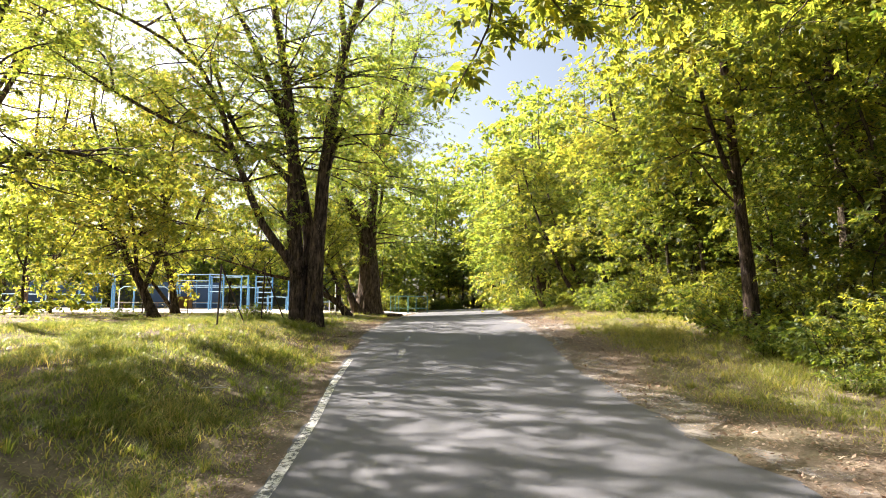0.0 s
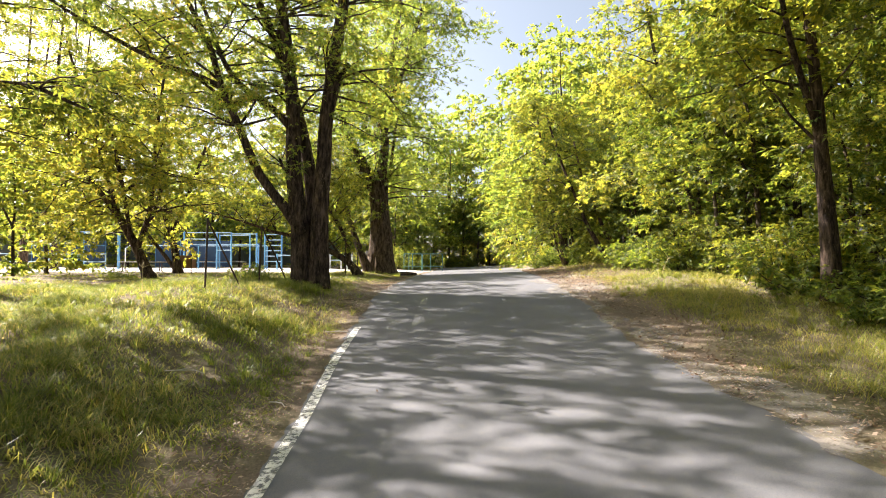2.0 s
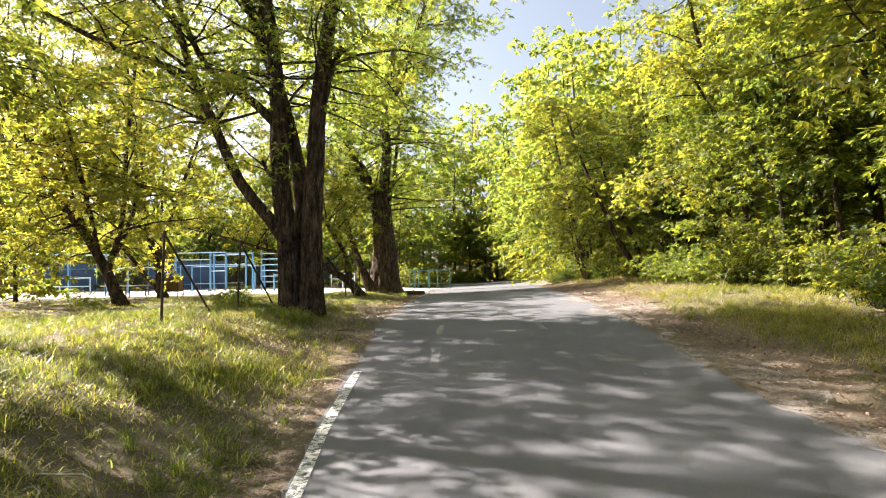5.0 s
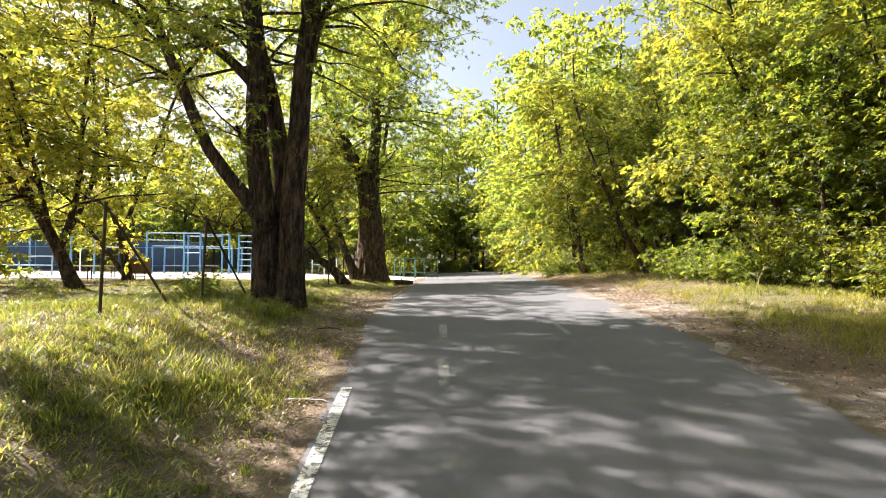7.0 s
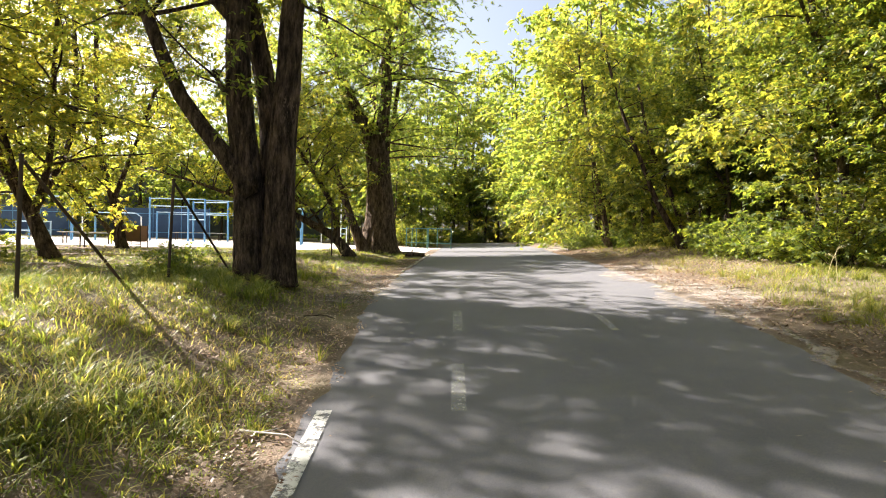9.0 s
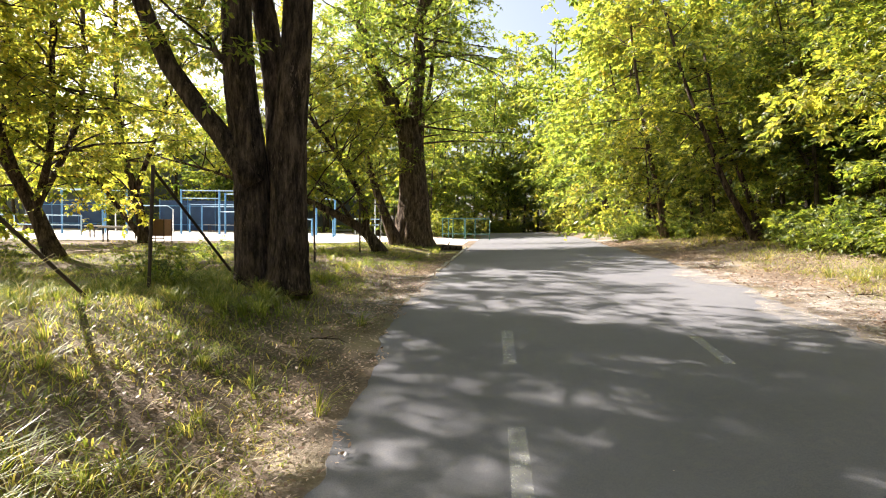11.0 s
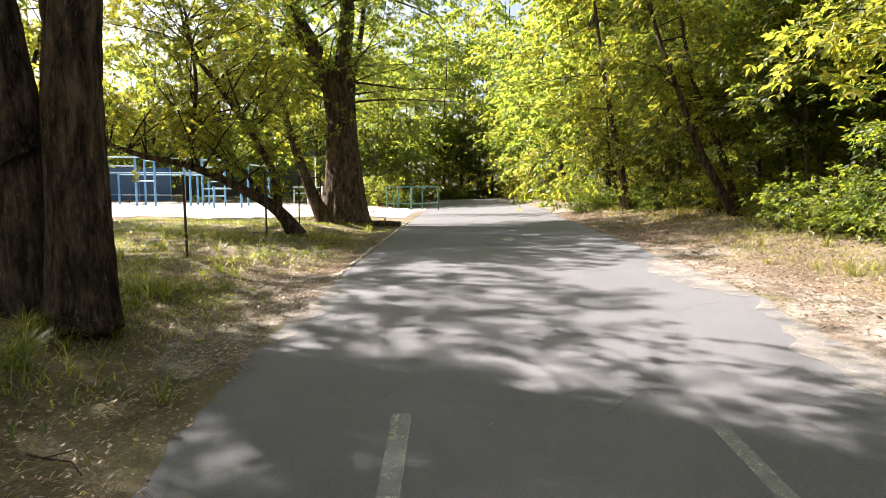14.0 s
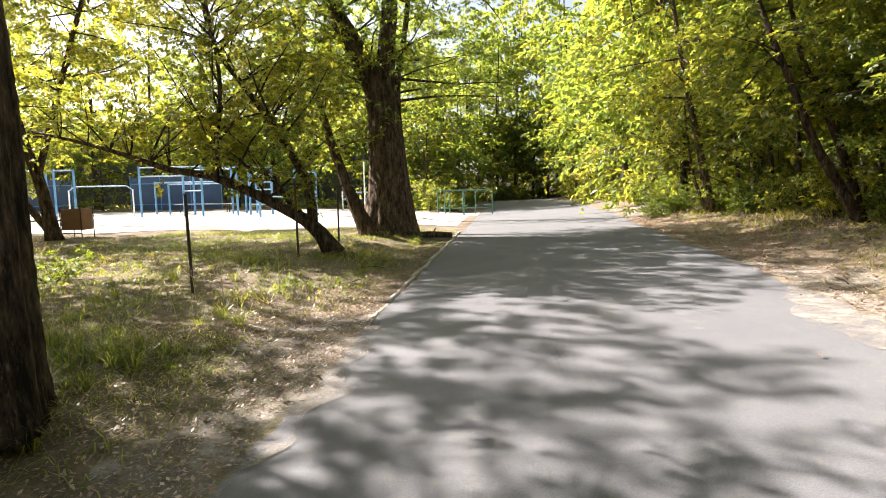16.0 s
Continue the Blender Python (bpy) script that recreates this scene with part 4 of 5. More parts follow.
# ---- woods at the end of the path and behind the playground ----
far_places = [(-4.6, 43.5, 2, 1.1), (-6.5, 47.5, 0, 1.0), (-4.2, 49.5, 0, 1.1), (-8.5, 47, 2, 1.2), (-3.6, 54, 0, 1.2), (-6, 59, 1, 1.1), (-10, 54, 1, 1.0), (-13, 50, 0, 1.1), (-17, 54, 1, 1.0), (4.8, 49, 0, 1.1), (6.6, 46, 1, 1.5), (8.4, 52, 1, 1.6), (4.6, 60, 1, 1.6), (1.6, 73, 1, 1.8), (9.5, 40, 1, 1.45), (4.5, 53, 2, 1.4), (5, 57, 0, 1.2), (2.0, 62, 0, 1.3), (-1.0, 64, 1, 1.3), (0.5, 63, 2, 1.4), (3.5, 67, 1, 1.5), (-3.5, 66, 1, 1.5), (0.8, 70, 1, 1.7), (-7, 64, 1, 1.4),
              (-16, 24, 2, 0.9), (-15, 21, 2, 0.75), (-2.6, 63.5, 2, 1.2), (-0.4, 66, 2, 1.4), (1.4, 65, 2, 1.3), (3.3, 62.5, 2, 1.2), (-5.2, 57, 2, 1.2), (-4.2, 46, 2, 0.8), (-5.5, 52, 2, 1.2), (-8, 60, 2, 1.4), (5.7, 33, 1, 1.1), (5.5, 37, 1, 1.15), (5.3, 41.5, 1, 1.15), (-22, 52, 0, 1.0), (-27, 49, 2, 1.0), (-36, 48, 1, 1.0), (-42, 42, 1, 1.1), (-36, 34, 0, 1.3), (-31, 27, 1, 1.0), (-26, 20, 0, 1.2), (-22, 14, 1, 1.1), (-18, 7, 1, 1.1), (-16, 0, 1, 1.1), (-9, -6, 1, 1.1), (7, -3, 1, 1.1), (8, 1, 0, 1.1), (12, -6, 1, 1.2), (3, -14, 1, 1.2), (-4, -14, 1, 1.2)]
for y0 in np.arange(33, 60, 2.4):
    far_places.append((5.9 + prg.uniform(-0.5, 0.9), y0, int(prg.integers(0, 3)), prg.uniform(0.9, 1.2)))
for y0 in np.arange(0, 62, 2.8):
    far_places.append((13.6 + prg.uniform(-0.8, 1.5), y0, (1, 2)[int(prg.integers(0, 2))], prg.uniform(1.0, 1.3)))
for y0 in np.arange(8, 62, 3.6):
    far_places.append((17.5 + prg.uniform(-1, 1), y0, 1, prg.uniform(1.2, 1.5)))
for x0 in np.arange(-40, -7, 3.4):
    far_places.append((x0 + prg.uniform(-1, 1), 53.5 + prg.uniform(-1.5, 1.5), (0, 1)[int(prg.integers(0, 2))], prg.uniform(1.1, 1.6)))
for x0 in np.arange(-62, 30, 6.0):
    far_places.append((x0 + prg.uniform(-1, 1), 73 + prg.uniform(-2, 3), 1, prg.uniform(1.1, 1.5)))
for y0 in np.arange(8, 70, 9.0):
    far_places.append((-50 + prg.uniform(-2, 2), y0, 1, prg.uniform(1.1, 1.4)))
used = set()
for x0, y0, k, s in far_places:
    m = Matrix.Translation(foot(x0, y0)) @ Matrix.Rotation(prg.uniform(0, 6.28), 4, "Z") @ Matrix.Diagonal((s, s, s, 1))
    w = far_protos[k]
    if k in used:
        w = copy_thing(w, m)
    else:
        used.add(k)
        w.matrix_basis = m
    w["group"] = "woods in the distance"

# ---- old fence posts ----
def fence_post(x, y, top, lean, label, brace=None):
    z = float(land(x, y))
    th = thing("fence_post", (x, y, z), label, "fence post", "old fence posts")
    post = rod("post", (0, 0, -0.15), (lean, 0, top - z), 0.0175, RUST, th)
    rod("cap", (lean, 0, top - z), (lean, 0, top - z + 0.02), 0.022, RUST, post)
    if brace:
        bx, by = brace
        bz = float(land(x + bx, y + by)) - z
        rod("brace", (lean, 0.02, top - z - 0.03), (bx, by, bz - 0.05), 0.016, RUST, th)
    return th


fence_post(-4.45, 11.62, 2.24, 0.04, "rusty leaning steel fence post with a diagonal brace", (0.0, 1.68))
fence_post(-4.27, 13.83, 2.25, 0.06, "rusty steel fence post with a diagonal brace in the grass", (0.08, 1.95))
fence_post(-4.0, 18.4, 2.1, -0.02, "thin rusty steel fence post in the grass")
fence_post(-3.9, 21.5, 2.3, -0.01, "thin rusty steel fence post beside the leaning maple")
fence_post(-3.9, 23.9, 2.2, 0.0, "thin rusty steel fence post in sunlit grass")
fence_post(-3.85, 25.9, 2.2, 0.0, "thin rusty steel fence post at the foot of the poplar")
rail = thing("fence_rail", (-3.9, 21.5, 2.2), "thin rusty rail laid across old fence posts", "rail")
rod("bar", (-0.05, -0.1, 0.03), (0.02, 4.4, 0.0), 0.016, RUST, rail)

# ---- playground ----
def bars(name, at, turn, posts, beams, label, mat=BLUE, beam_mat=PALE_BLUE, group="playground bars", r=0.05):
    """posts: (x, y, height); beams: two ends."""
    th = thing(name, at, label, "exercise bars", group)
    th.rotation_euler = (0, 0, radians(turn))
    for x, y, h in posts:
        post = rod("post", (x, y, -0.2), (x, y, h), r, mat, th)
        rod("cap", (x, y, h), (x, y, h + 0.015), r * 1.12, mat, post)
    for a, b in beams:
        rod("bar", a, b, 0.028, beam_mat, th)
    return th


Z0 = 1.0
bars("pull_up_bars", (-22.3, 36.0, Z0), 0, [(0, 0, 2.2), (2.15, 0, 2.2), (3.2, 0.3, 2.2), (0.9, 2.0, 2.3)], [((0, 0, 2.17), (2.15, 0, 2.17)), ((2.15, 0, 2.17), (3.2, 0.3, 2.17)), ((-2.2, 0.3, 2.3), (0.9, 2, 2.28))], "tall blue pull-up bars with white crossbars on sand")
bars("parallel_bars", (-18.6, 41.5, Z0), 0, [(0, 0, 1.7), (0.8, -0.1, 1.6), (4.9, 0, 1.7), (5.6, -0.3, 1.6)], [((0, 0, 1.66), (4.9, 0, 1.66)), ((0.8, -0.1, 1.55), (5.6, -0.3, 1.55))], "long low blue parallel bars on the sand")
bars("ladder_bars", (-17.3, 38.2, Z0), 0, [(0, 0, 2.35), (2.0, 0.2, 2.35), (3.0, 0, 2.3), (4.4, 0.6, 2.3), (3.4, 2.2, 2.3), (1.2, 2.6, 2.3)], [((0, 0, 1.9), (2.0, 0.2, 1.9)), ((0, 0, 2.3), (3.0, 0, 2.3)), ((3, 0, 2.25), (4.4, 0.6, 2.25)), ((1.2, 2.6, 2.25), (3.4, 2.2, 2.25)), ((2.0, 0.2, 1.2), (3.0, 0, 1.2))], "cluster of tall blue climbing bars on the sand")
bars("wall_bars", (-12.6, 39.5, Z0), 0, [(0, 0, 2.3), (1.1, 0, 2.3), (2.1, 0.4, 2.1), (3.2, 0.2, 2.0)], [((0, 0, 0.5 + 0.35 * i), (1.1, 0, 0.5 + 0.35 * i)) for i in range(6)] + [((2.1, 0.4, 2.05), (3.2, 0.2, 1.95))], "blue ladder bars with rungs on the sand", beam_mat=PALE_BLUE)
bars("step_posts", (-10.9, 36.6, Z0), 0, [(0, 0, 0.95), (1.0, 0.6, 0.9), (2.0, 0.9, 0.85)], [((0, 0, 0.9), (1.0, 0.6, 0.86))], "short blue posts with low bars on the sand")
bars("swing_arch", (-21.5, 39.0, Z0), 0, [(0, 0, 1.3), (3.3, 0, 1.3)], [((0, 0, 1.3), (0.3, 0, 1.5)), ((0.3, 0, 1.5), (3.0, 0, 1.5)), ((3.0, 0, 1.5), (3.3, 0, 1.3))], "low white arched bars on the sand", mat=WHITE, r=0.035)
bars("railing", (-25.5, 33.0, Z0), 6, [(i * 1.5, 0, 0.9) for i in range(5)], [((0, 0, 0.88), (6.0, 0, 0.88)), ((0, 0, 0.45), (6.0, 0, 0.45))], "long pale railing beside the sand", mat=PALE_BLUE, r=0.035)
bars("white_frame", (-9.3, 44.0, Z0), 0, [(0, 0, 1.0), (0.8, 0, 1.0), (1.6, 0, 1.0), (1.2, 0.2, 2.6)], [((0, 0, 0.95), (1.6, 0, 0.95)), ((0, 0, 0.6), (1.6, 0, 0.6))], "small white tubular frame beyond the sand", mat=WHITE, r=0.035)


def bench(at, turn, length, label):
    th = thing("bench", at, label, "bench", "benches at the playground")
    th.rotation_euler = (0, 0, radians(turn))
    for k in range(3):
        part("slat", box((length, 0.1, 0.04), (0, (k - 1) * 0.12, 0.46)), GREYWOOD, th)
    for sx in (-1, 1):
        for sy in (-1, 1):
            rod("leg", (sx * length * 0.4, sy * 0.13, -0.05), (sx * length * 0.4, sy * 0.13, 0.44), 0.022, RUST, th)
    return th


bench((-12.9, 26.6, Z0), 4, 1.5, "low grey wooden bench on thin steel legs")
bench((-15.5, 30.0, Z0), 4, 2.2, "long grey wooden bench on the sand")
bench((-17.0, 43.5, Z0), 0, 3.4, "pale long bench at the back of the sand")
bin_ = thing("litter_bin", (-11.85, 26.9, Z0), "square rusty brown litter bin on a steel frame", "bin")
for sy in (-0.2, 0.2):
    part("panel", box((0.58, 0.03, 0.55), (0, sy, 0.48)), PLY, bin_)
for sx in (-0.275, 0.275):
    part("panel", box((0.03, 0.37, 0.55), (sx, 0, 0.48)), PLY, bin_)
part("base", box((0.52, 0.37, 0.03), (0, 0, 0.22)), RUST, bin_)
for sx in (-0.29, 0.29):
    for sy in (-0.235, 0.235):
        rod("leg", (sx, sy, -0.05), (sx, sy, 0.78), 0.014, RUST, bin_)
rod("rail", (-0.29, -0.235, 0.12), (0.29, -0.235, 0.12), 0.012, RUST, bin_)

# low green railing beside the path
gr = thing("railing", (-3.35, 37.6, 0.94), "low dark green tubular railing beside the path", "railing")
for k, x in enumerate((0, 0.28, 0.52, 1.08, 1.15, 1.62, 2.35)):
    rod("post", (x, 0.25 * (k % 2), -0.1), (x, 0.25 * (k % 2), 1.08), 0.025, TEAL, gr)
for z in (1.06, 0.3):
    rod("bar", (0, 0, z), (2.35, 0, z), 0.022, TEAL, gr)
rod("bar", (0, 0.25, 1.06), (2.35, 0.25, 1.06), 0.022, TEAL, gr)

# blue sheet fence behind the bars
DEEP_BLUE = painted("deep_blue_paint", (0.032, 0.075, 0.16), (0.04, 0.06, 0.10), 0.0, 0.6)
fence = tagged(new("panel_fence"), "deep blue sheet-metal fence behind the playground", "fence")
fence.location = (-34, 47.6, 0.96)
for k in (0, 1, 2, 5, 6, 7):
    pn = part("panel", box((1.94, 0.04, 2.05), (2.0 * k + 1.0, 0, 1.12), bevel=0.008), DEEP_BLUE, fence)
    for z in (0.45, 1.75):
        part("rail", box((1.9, 0.03, 0.06), (2.0 * k + 1.0, -0.036, z), bevel=0.004), BLUE, pn)
for k in (0, 1, 2, 3, 5, 6, 7, 8):
    rod("post", (2.0 * k, 0, -0.2), (2.0 * k, 0, 2.25), 0.035, BLUE, fence)

# dark hall behind the playground
hall = tagged(new("sports_hall"), "long dark blue clad hall in shade behind the trees", "building")
hall.location = (-30, 58, 0.8)
hall_wall = part("wall", box((36, 10, 6.6), (0, 5, 3.3), bevel=0.02), NAVY, hall)
part("roof", box((36.6, 10.6, 0.3), (0, 5, 6.75)), DARKROOF, hall)
for k in range(18):
    part("panel_rib", box((0.12, 0.08, 6.4), (-17.5 + 2.05 * k, -0.04, 3.2), bevel=0.01), NAVY, hall_wall)
part("plinth", box((36.1, 0.2, 0.5), (0, -0.08, 0.1)), STONE, hall)

# ---- grass, litter ----
def blades(name, n, x0, x1, y0, y1, keep, height, mat, label, seed, width=0.006):
    rg = np.random.default_rng(seed)
    tx, ty = rg.uniform(x0, x1, n // 5), rg.uniform(y0, y1, n // 5)
    x = np.repeat(tx, 5) + rg.normal(0, 0.035, len(tx) * 5)
    y = np.repeat(ty, 5) + rg.normal(0, 0.035, len(tx) * 5)
    th = np.repeat(rg.uniform(0.55, 1.35, len(tx)), 5)
    ok = rg.uniform(0, 1, len(x)) < keep(x, y)
    x, y, th = x[ok], y[ok], th[ok]
    n = len(x)
    z = land(x, y) - 0.01
    h = height(x, y) * th * rg.uniform(0.5, 1.2, n)
    az = rg.uniform(0, 2 * np.pi, n)
    ln = rg.uniform(0.7, 2.4, n) * h
    b = np.stack([x, y, z], 1)
    d = np.stack([np.cos(az), np.sin(az), np.zeros(n)], 1)
    s = np.stack([-np.sin(az), np.cos(az), np.zeros(n)], 1) * (width * rg.uniform(0.7, 1.5, n))[:, None]
    upv = np.array([0, 0, 1.0])
    m1 = b + d * (ln * 0.3)[:, None] + upv * (h * 0.6)[:, None]
    tip = b + d * ln[:, None] + upv * (h * rg.uniform(0.75, 1.0, n))[:, None]
    v = np.stack([b - s, b + s, m1 + s * 0.8, m1 - s * 0.8, tip], 1).reshape(-1, 3)
    q = np.arange(n)[:, None] * 5
    f = np.concatenate([q + [0, 1, 2], q + [0, 2, 3], q + [3, 2, 4]])
    return tagged(mesh_object(name, v, f, mat), label, "grass", kind="stuff")


def patch(x, y):
    return 0.5 + 0.5 * np.sin(1.3 * x + 0.7 * np.sin(0.9 * y)) * np.sin(1.1 * y + 0.8 * np.sin(1.6 * x + 1))


def keep_left(x, y):
    out = left_edge(y) - x
    shade = np.exp(-((x + 2.9) / 1.0) ** 2 - ((y - 14.3) / 1.6) ** 2)
    dirt = np.interp(y, [11.0, 12.5, 17.8, 19.5], [0.0, 0.8, 0.8, 0.0]) * step(1.4, 0.7, out + 0.5 * (patch(2.3 * x, y) - 0.5))
    return step(0.02, 0.3, out) * np.clip(1.15 - 0.075 * np.clip(-3 - x, 0, None), 0.15, 1) * step(-8, 3, y) * (0.14 + 0.86 * patch(2 * x, 1.7 * y)) * (1 - 0.5 * shade) * (1 - dirt) * step(29.5, 28, y - 0.25 * np.clip(x + 9, -12, 0))


def height_left(x, y):
    return (0.035 + 0.12 * patch(1.5 * x + 1, 1.4 * y - 2) ** 2) * step(0.05, 0.8, left_edge(y) - x) * np.interp(y, [13, 18], [1.0, 0.5]) + 0.025


def keep_right(x, y):
    out = x - right_edge(y)
    return step(0.6, 1.9, out + 0.5 * (patch(x * 2, y) - 0.5)) * (0.3 + 0.7 * patch(x, y + 3)) * np.interp(y, [3, 6, 14.5, 17, 20, 24], [0.5, 1, 1, 0.45, 0.22, 0.4])


def height_right(x, y):
    return (0.03 + 0.13 * patch(1.6 * x + 1, 1.4 * y - 2) ** 2) * step(0.2, 1.3, x - right_edge(y)) + 0.025


blades("grass", 300000, -9, -1.5, 0.5, 17, keep_left, height_left, GRASS, "green and straw-coloured tufted grass on the bank", 61, 0.0042)
blades("grass", 80000, -10, -1.5, 17, 30, keep_left, height_left, GRASS, "sunlit short grass beside the playground", 62, 0.006)
blades("grass", 60000, -20, -7, -6, 27, keep_left, height_left, GRASS, "rough grass under the maples", 63, 0.012)
blades("dry_grass", 150000, 2.2, 7, 3, 20, keep_right, height_right, DRY, "sunlit yellow-green dry grass on the verge", 64, 0.003)
blades("grass", 16000, -9, -1.2, -8, 0.6, keep_left, height_left, GRASS, "rough grass beside the start of the path", 66, 0.012)
blades("dry_grass", 16000, 2.2, 7, -8, 3, lambda x, y: 0.6 * step(0.3, 1.4, x - right_edge(y)), height_right, DRY, "dry grass beside the start of the path", 67, 0.011)
blades("dry_grass", 22000, 2.4, 7, 20, 32, keep_right, height_right, DRY, "thin dry grass at the foot of the thicket", 65, 0.01)


def tussocks(name, n, x0, x1, y0, y1, keep, mat, label, seed, tall=0.26, per=44):
    """Clumps of long arching blades, each blade in three joints."""
    rg = np.random.default_rng(seed)
    cx, cy = rg.uniform(x0, x1, n), rg.uniform(y0, y1, n)
    ok = rg.uniform(0, 1, n) < keep(cx, cy)
    cx, cy = cx[ok], cy[ok]
    m = len(cx)
    size = np.repeat(rg.uniform(0.45, 1.15, m) * tall, per)
    lean_az = np.repeat(rg.uniform(0, 6.28, m), per)
    k = m * per
    az = rg.uniform(0, 6.28, k)
    x, y = np.repeat(cx, per) + 0.05 * np.cos(az) * rg.uniform(0, 1, k), np.repeat(cy, per) + 0.05 * np.sin(az) * rg.uniform(0, 1, k)
    b = np.stack([x, y, land(x, y) - 0.01], 1)
    h = size * rg.uniform(0.5, 1.15, k)
    out = h * rg.uniform(0.4, 1.6, k)
    d = np.stack([np.cos(az) + 0.5 * np.cos(lean_az), np.sin(az) + 0.5 * np.sin(lean_az), np.zeros(k)], 1)
    s_ = np.stack([-np.sin(az), np.cos(az), np.zeros(k)], 1) * (0.0026 * rg.uniform(0.7, 1.4, k))[:, None]
    upv = np.array([0, 0, 1.0])
    p1 = b + d * (out * 0.25)[:, None] + upv * (h * 0.62)[:, None]
    p2 = b + d * (out * 0.65)[:, None] + upv * (h * 0.9)[:, None]
    tip = b + d * out[:, None] + upv * (h * rg.uniform(0.55, 0.9, k))[:, None]
    v = np.stack([b - s_, b + s_, p1 + s_, p1 - s_, p2 + s_ * 0.7, p2 - s_ * 0.7, tip], 1).reshape(-1, 3)
    q = np.arange(k)[:, None] * 7
    f = np.concatenate([q + [0, 1, 2], q + [0, 2, 3], q + [3, 2, 4], q + [3, 4, 5], q + [5, 4, 6]])
    return tagged(mesh_object(name, v, f, mat), label, "grass", kind="stuff")


tussocks("grass_tufts", 1500, -7.5, -1.9, 2.5, 15, lambda x, y: keep_left(x, y) * (0.15 + 0.85 * patch(1.5 * x + 1, 1.4 * y - 2)), GRASS, "long arching tufts of green grass on the bank", 91, 0.14)
tussocks("grass_tufts", 300, -5.2, -2.9, 13.4, 16.6, lambda x, y: 0.9 * step(0.9, 1.4, left_edge(y) - x), GRASS, "long grass round the foot of the willow", 92, 0.17)
tussocks("grass_tufts", 500, 2.9, 6, 4.5, 20, lambda x, y: 0.8 * keep_right(x, y), DRY, "yellow-green tufts of grass on the verge", 93, 0.17)
tussocks("grass_tufts", 260, -8, -2.4, 17, 28, lambda x, y: 0.7 * keep_left(x, y), GRASS, "thin tufts of sunlit grass beside the playground", 94, 0.15)


def litter(name, n, x0, x1, y0, y1, keep, label, seed, size=0.036):
    rg = np.random.default_rng(seed)
    x, y = rg.uniform(x0, x1, n), rg.uniform(y0, y1, n)
    ok = rg.uniform(0, 1, n) < keep(x, y) * (0.35 + 0.65 * patch(3.1 * x, 2.7 * y))
    x, y = x[ok], y[ok]
    n = len(x)
    on_road = (x > left_edge(y)) & (x < right_edge(y))
    z = np.where(on_road, base_level(x, y), land(x, y)) + 0.014 + rg.uniform(0, 0.02, n)
    az = rg.uniform(0, 2 * np.pi, n)
    d = np.stack([np.cos(az), np.sin(az), rg.normal(0, 0.25, n)], 1)
    s = np.stack([-np.sin(az), np.cos(az), rg.normal(0, 0.3, n)], 1)
    L = (size * rg.uniform(0.5, 1.5, n))[:, None]
    w = L * rg.uniform(0.15, 0.32, n)[:, None]
    b = np.stack([x, y, z], 1)
    curl = np.array([0, 0, 1.0]) * L * rg.uniform(-0.1, 0.35, n)[:, None]
    v = np.stack([b - d * L * 0.5, b + s * w + curl * 0.4, b + d * L * 0.5 + curl, b - s * w + curl * 0.4], 1).reshape(-1, 3)
    q = np.arange(n)[:, None] * 4
    return tagged(mesh_object(name, v, np.concatenate([q + [0, 1, 2], q + [0, 2, 3]]), LITTER), label, "leaf litter", kind="stuff")


litter("fallen_leaves", 150000, -5.4, -1.2, 1.5, 24, lambda x, y: np.clip(1.1 - np.abs(left_edge(y) - 0.35 - x) / np.interp(y, [9, 12, 17, 20], [0.45, 1.8, 1.7, 0.7]), 0.12, 1) * (left_edge(y) + 0.02 + 0.1 * np.sin(6 * y) * np.sin(2.1 * y) > x), "brown fallen leaves along the edge of the asphalt", 71, 0.028)
litter("fallen_leaves", 110000, 1.9, 7, 2, 30, lambda x, y: np.clip(1.15 - np.abs(x - right_edge(y) - 0.7) / np.interp(y, [4, 15, 18, 26], [1.1, 0.9, 2.6, 2.6]), 0.03, 1) * (0.12 * np.sin(7 * y) * np.sin(2.3 * y) - 0.03 + right_edge(y) < x), "brown fallen leaves on the dry verge", 72)
litter("fallen_leaves", 260, -1.7, 2.4, 2, 30, lambda x, y: 0.3 + 0 * x, "scattered fallen leaves on the asphalt", 73, 0.035)


# ---- fallen twigs ----
tw = np.random.default_rng(81)
for k in range(26):
    right = k % 2
    y0 = tw.uniform(5, 24)
    x0 = float(right_edge(y0)) + tw.uniform(0.4, 2.0) if right else float(left_edge(y0)) - tw.uniform(0.3, 1.8)
    ang, ln = tw.uniform(0, 6.28), tw.uniform(0.2, 0.6)
    z0 = float(land(x0, y0)) + 0.02
    pts = [(0, 0, 0), (ln * 0.35 * math.cos(ang), ln * 0.35 * math.sin(ang), 0.02), (ln * 0.7 * math.cos(ang + 0.15), ln * 0.7 * math.sin(ang + 0.15), 0.025), (ln * math.cos(ang + 0.05), ln * math.sin(ang + 0.05), 0.01)]
    side = [pts[1], (pts[1][0] + 0.25 * ln * math.cos(ang + 0.8), pts[1][1] + 0.25 * ln * math.sin(ang + 0.8), 0.04)]
    vv, ff = join_arrays([tube_arrays(pts, [0.007, 0.006, 0.005, 0.003], 5), tube_arrays(side, [0.004, 0.002], 4)])
    ob = mesh_object("fallen_twig", vv, ff, GREYWOOD if k % 3 else BARK_THIN, None, True)
    ob.location = (x0, y0, z0)
    tagged(ob, "dry fallen twig lying among leaf litter", "twig", "fallen twigs")

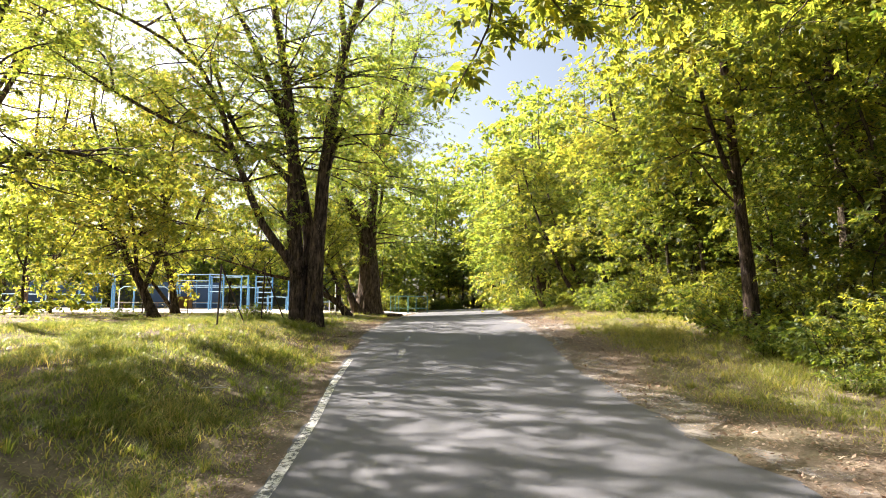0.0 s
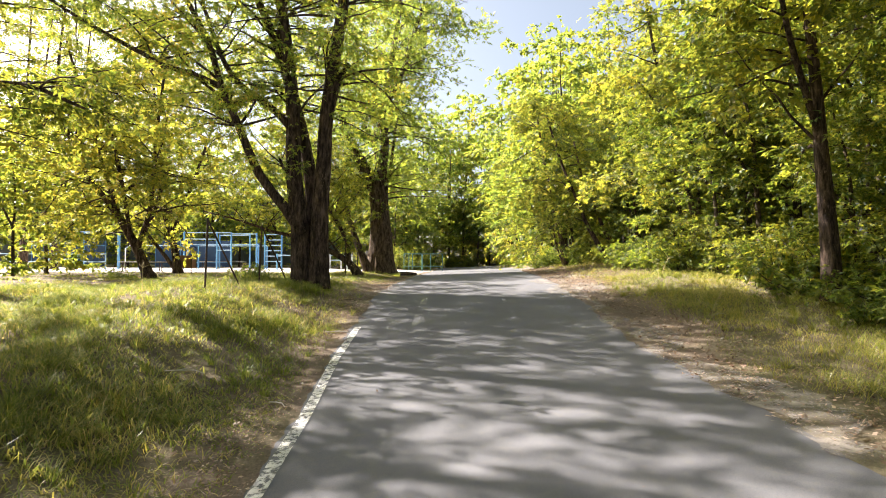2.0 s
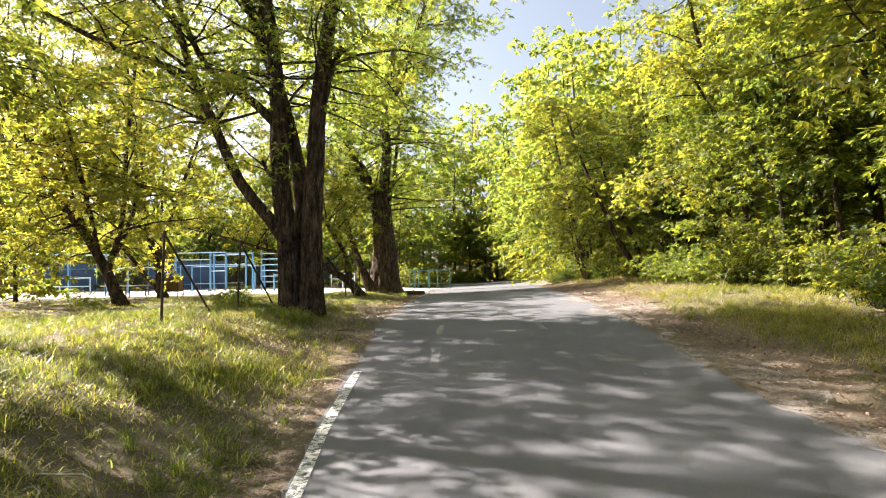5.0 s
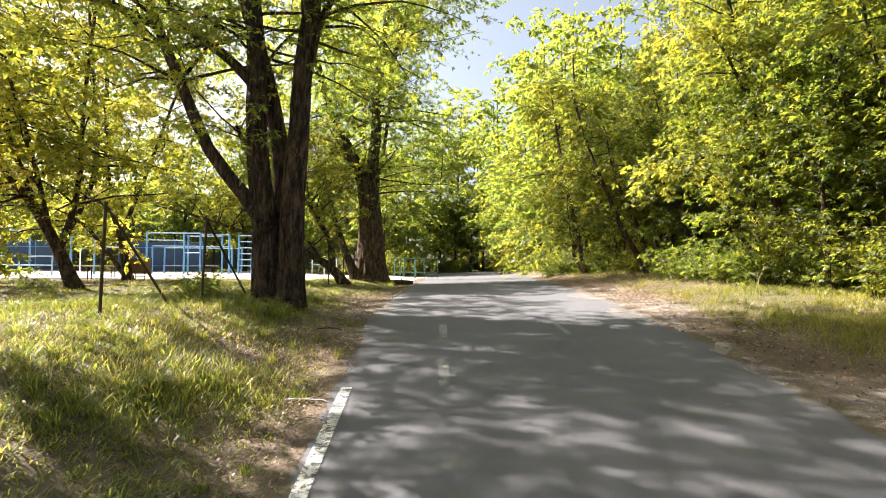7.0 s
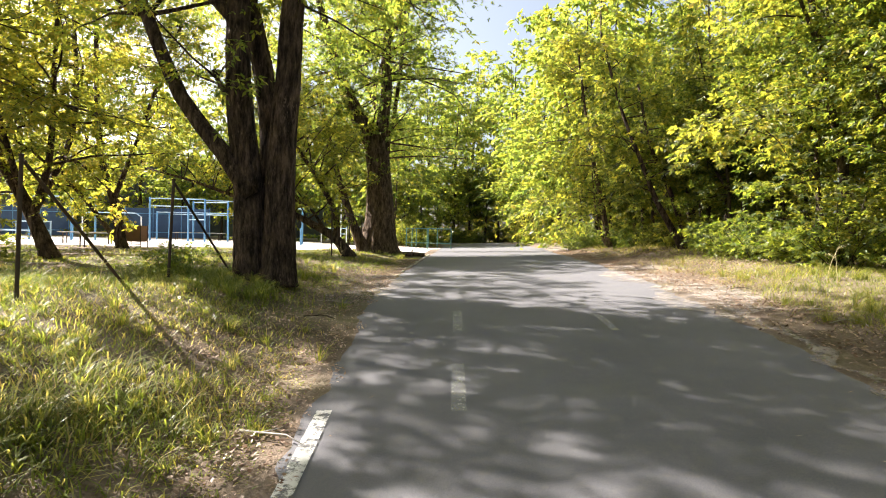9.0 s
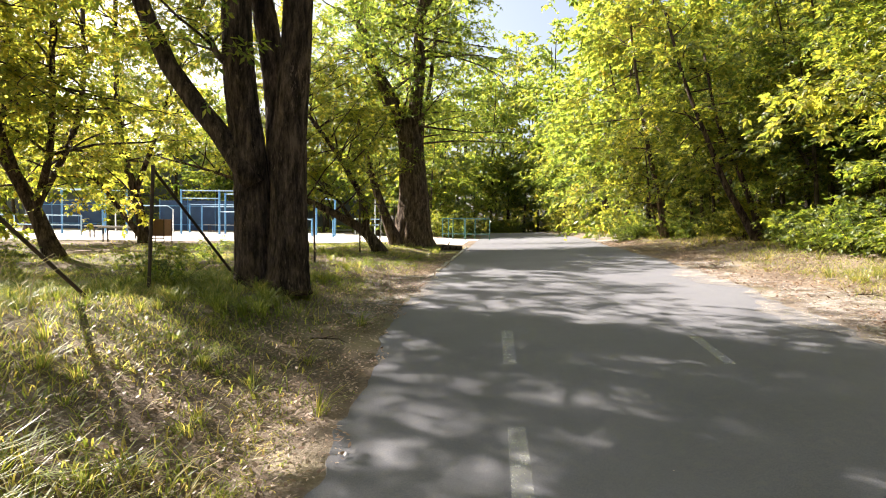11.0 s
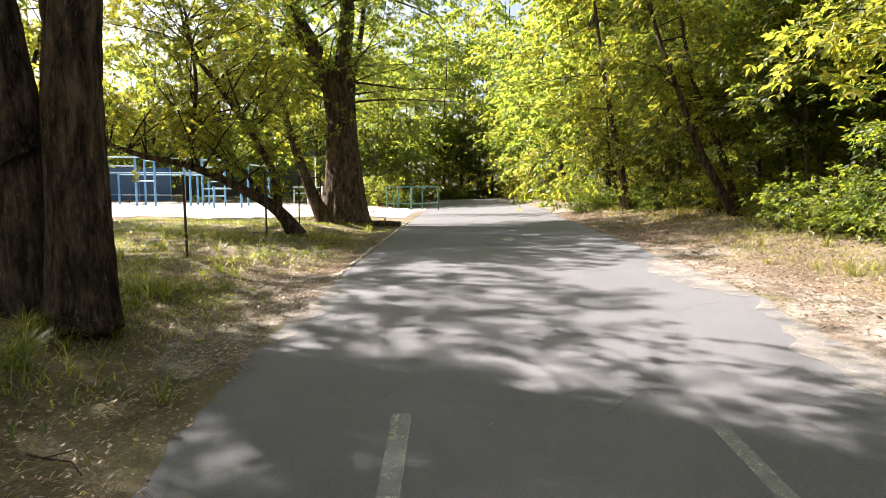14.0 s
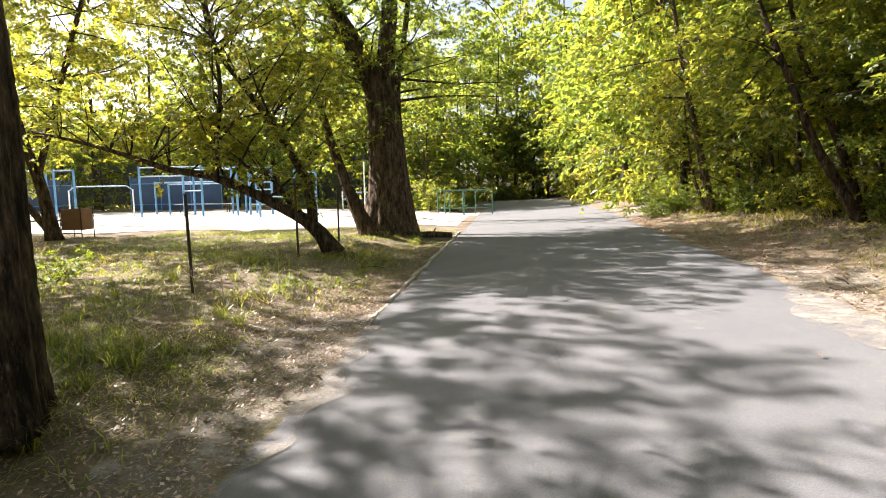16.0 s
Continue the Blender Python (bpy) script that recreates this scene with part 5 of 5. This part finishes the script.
# ---- dry stalks standing in the grass ----
def dry_stalk(x, y, h, lean, seed):
    rg = np.random.default_rng(seed)
    th = thing("dry_stalk", foot(x, y, 0.01), "dry straw-coloured weed stalk in the grass", "weed", "dry weed stalks")
    pts = [(0, 0, 0), (lean * 0.35, 0.02, h * 0.5), (lean, 0.05, h)]
    vv, ff = join_arrays([tube_arrays(spline(pts, 8), np.linspace(0.005, 0.002, 9), 5)])
    mesh_object("stem", vv, ff, STRAW, th, True)
    for k in range(4):
        u = rg.uniform(0.45, 0.95)
        az = rg.uniform(0, 6.28)
        o = (lean * u * u, 0.05 * u, h * u)
        e = (o[0] + 0.14 * math.cos(az), o[1] + 0.14 * math.sin(az), o[2] + 0.06)
        vv, ff = join_arrays([tube_arrays([o, e], [0.003, 0.0015], 4)])
        mesh_object("side_stem", vv, ff, STRAW, th, True)
    return th


STRAW = painted("dry_straw", (0.46, 0.38, 0.20), (0.32, 0.25, 0.13), 0, 0.9)
sk = np.random.default_rng(83)
for k, (x0, y0) in enumerate(((-3.55, 17.3), (-3.3, 17.7), (-3.75, 18.0), (-3.1, 18.6), (-4.6, 12.4), (-4.0, 12.0), (-5.2, 11.0), (4.4, 14.9), (4.7, 15.6), (3.7, 10.6), (4.1, 9.4), (-4.9, 14.0))):
    dry_stalk(x0, y0, sk.uniform(0.3, 0.6), sk.uniform(-0.2, 0.25), 200 + k)

# ---- fallen log at the foot of the poplar ----
log = thing("fallen_log", (-2.35, 26.2, float(land(-2.35, 26.2)) + 0.06), "short rotten log lying beside the asphalt", "log")
vv, ff = join_arrays([tube_arrays(spline([(-0.5, 0, 0), (0, 0.06, 0.02), (0.55, 0.02, 0.0)], 12), np.linspace(0.085, 0.065, 13), 12, 0.08, 5)])
mesh_object("trunk_piece", vv, ff, BARK_TAN, log, True)
vv, ff = join_arrays([tube_arrays([(0.1, 0.03, 0.05), (0.16, 0.1, 0.18)], [0.025, 0.014], 6)])
mesh_object("snag", vv, ff, BARK_TAN, log, True)

# ---- pale edging stones along the asphalt ----
edging = tagged(new("path_edging"), "pale worn concrete edging stones along the asphalt", "edging", kind="structure")
es = np.random.default_rng(85)
for k in range(12):
    y0 = 18.2 + 0.82 * k
    x0 = float(left_edge(y0)) - 0.05
    st_ = part("edging_stone", box((0.06, 0.78, 0.14), bevel=0.012), STONE, edging)
    dx = float(left_edge(y0 + 0.4)) - float(left_edge(y0 - 0.4))
    st_.location = (x0 + es.normal(0, 0.008), y0, float(base_level(x0, y0)) - 0.062 + es.normal(0, 0.006))
    st_.rotation_euler = (es.normal(0, 0.012), es.normal(0, 0.03), -math.atan2(dx, 0.8) + es.normal(0, 0.01))
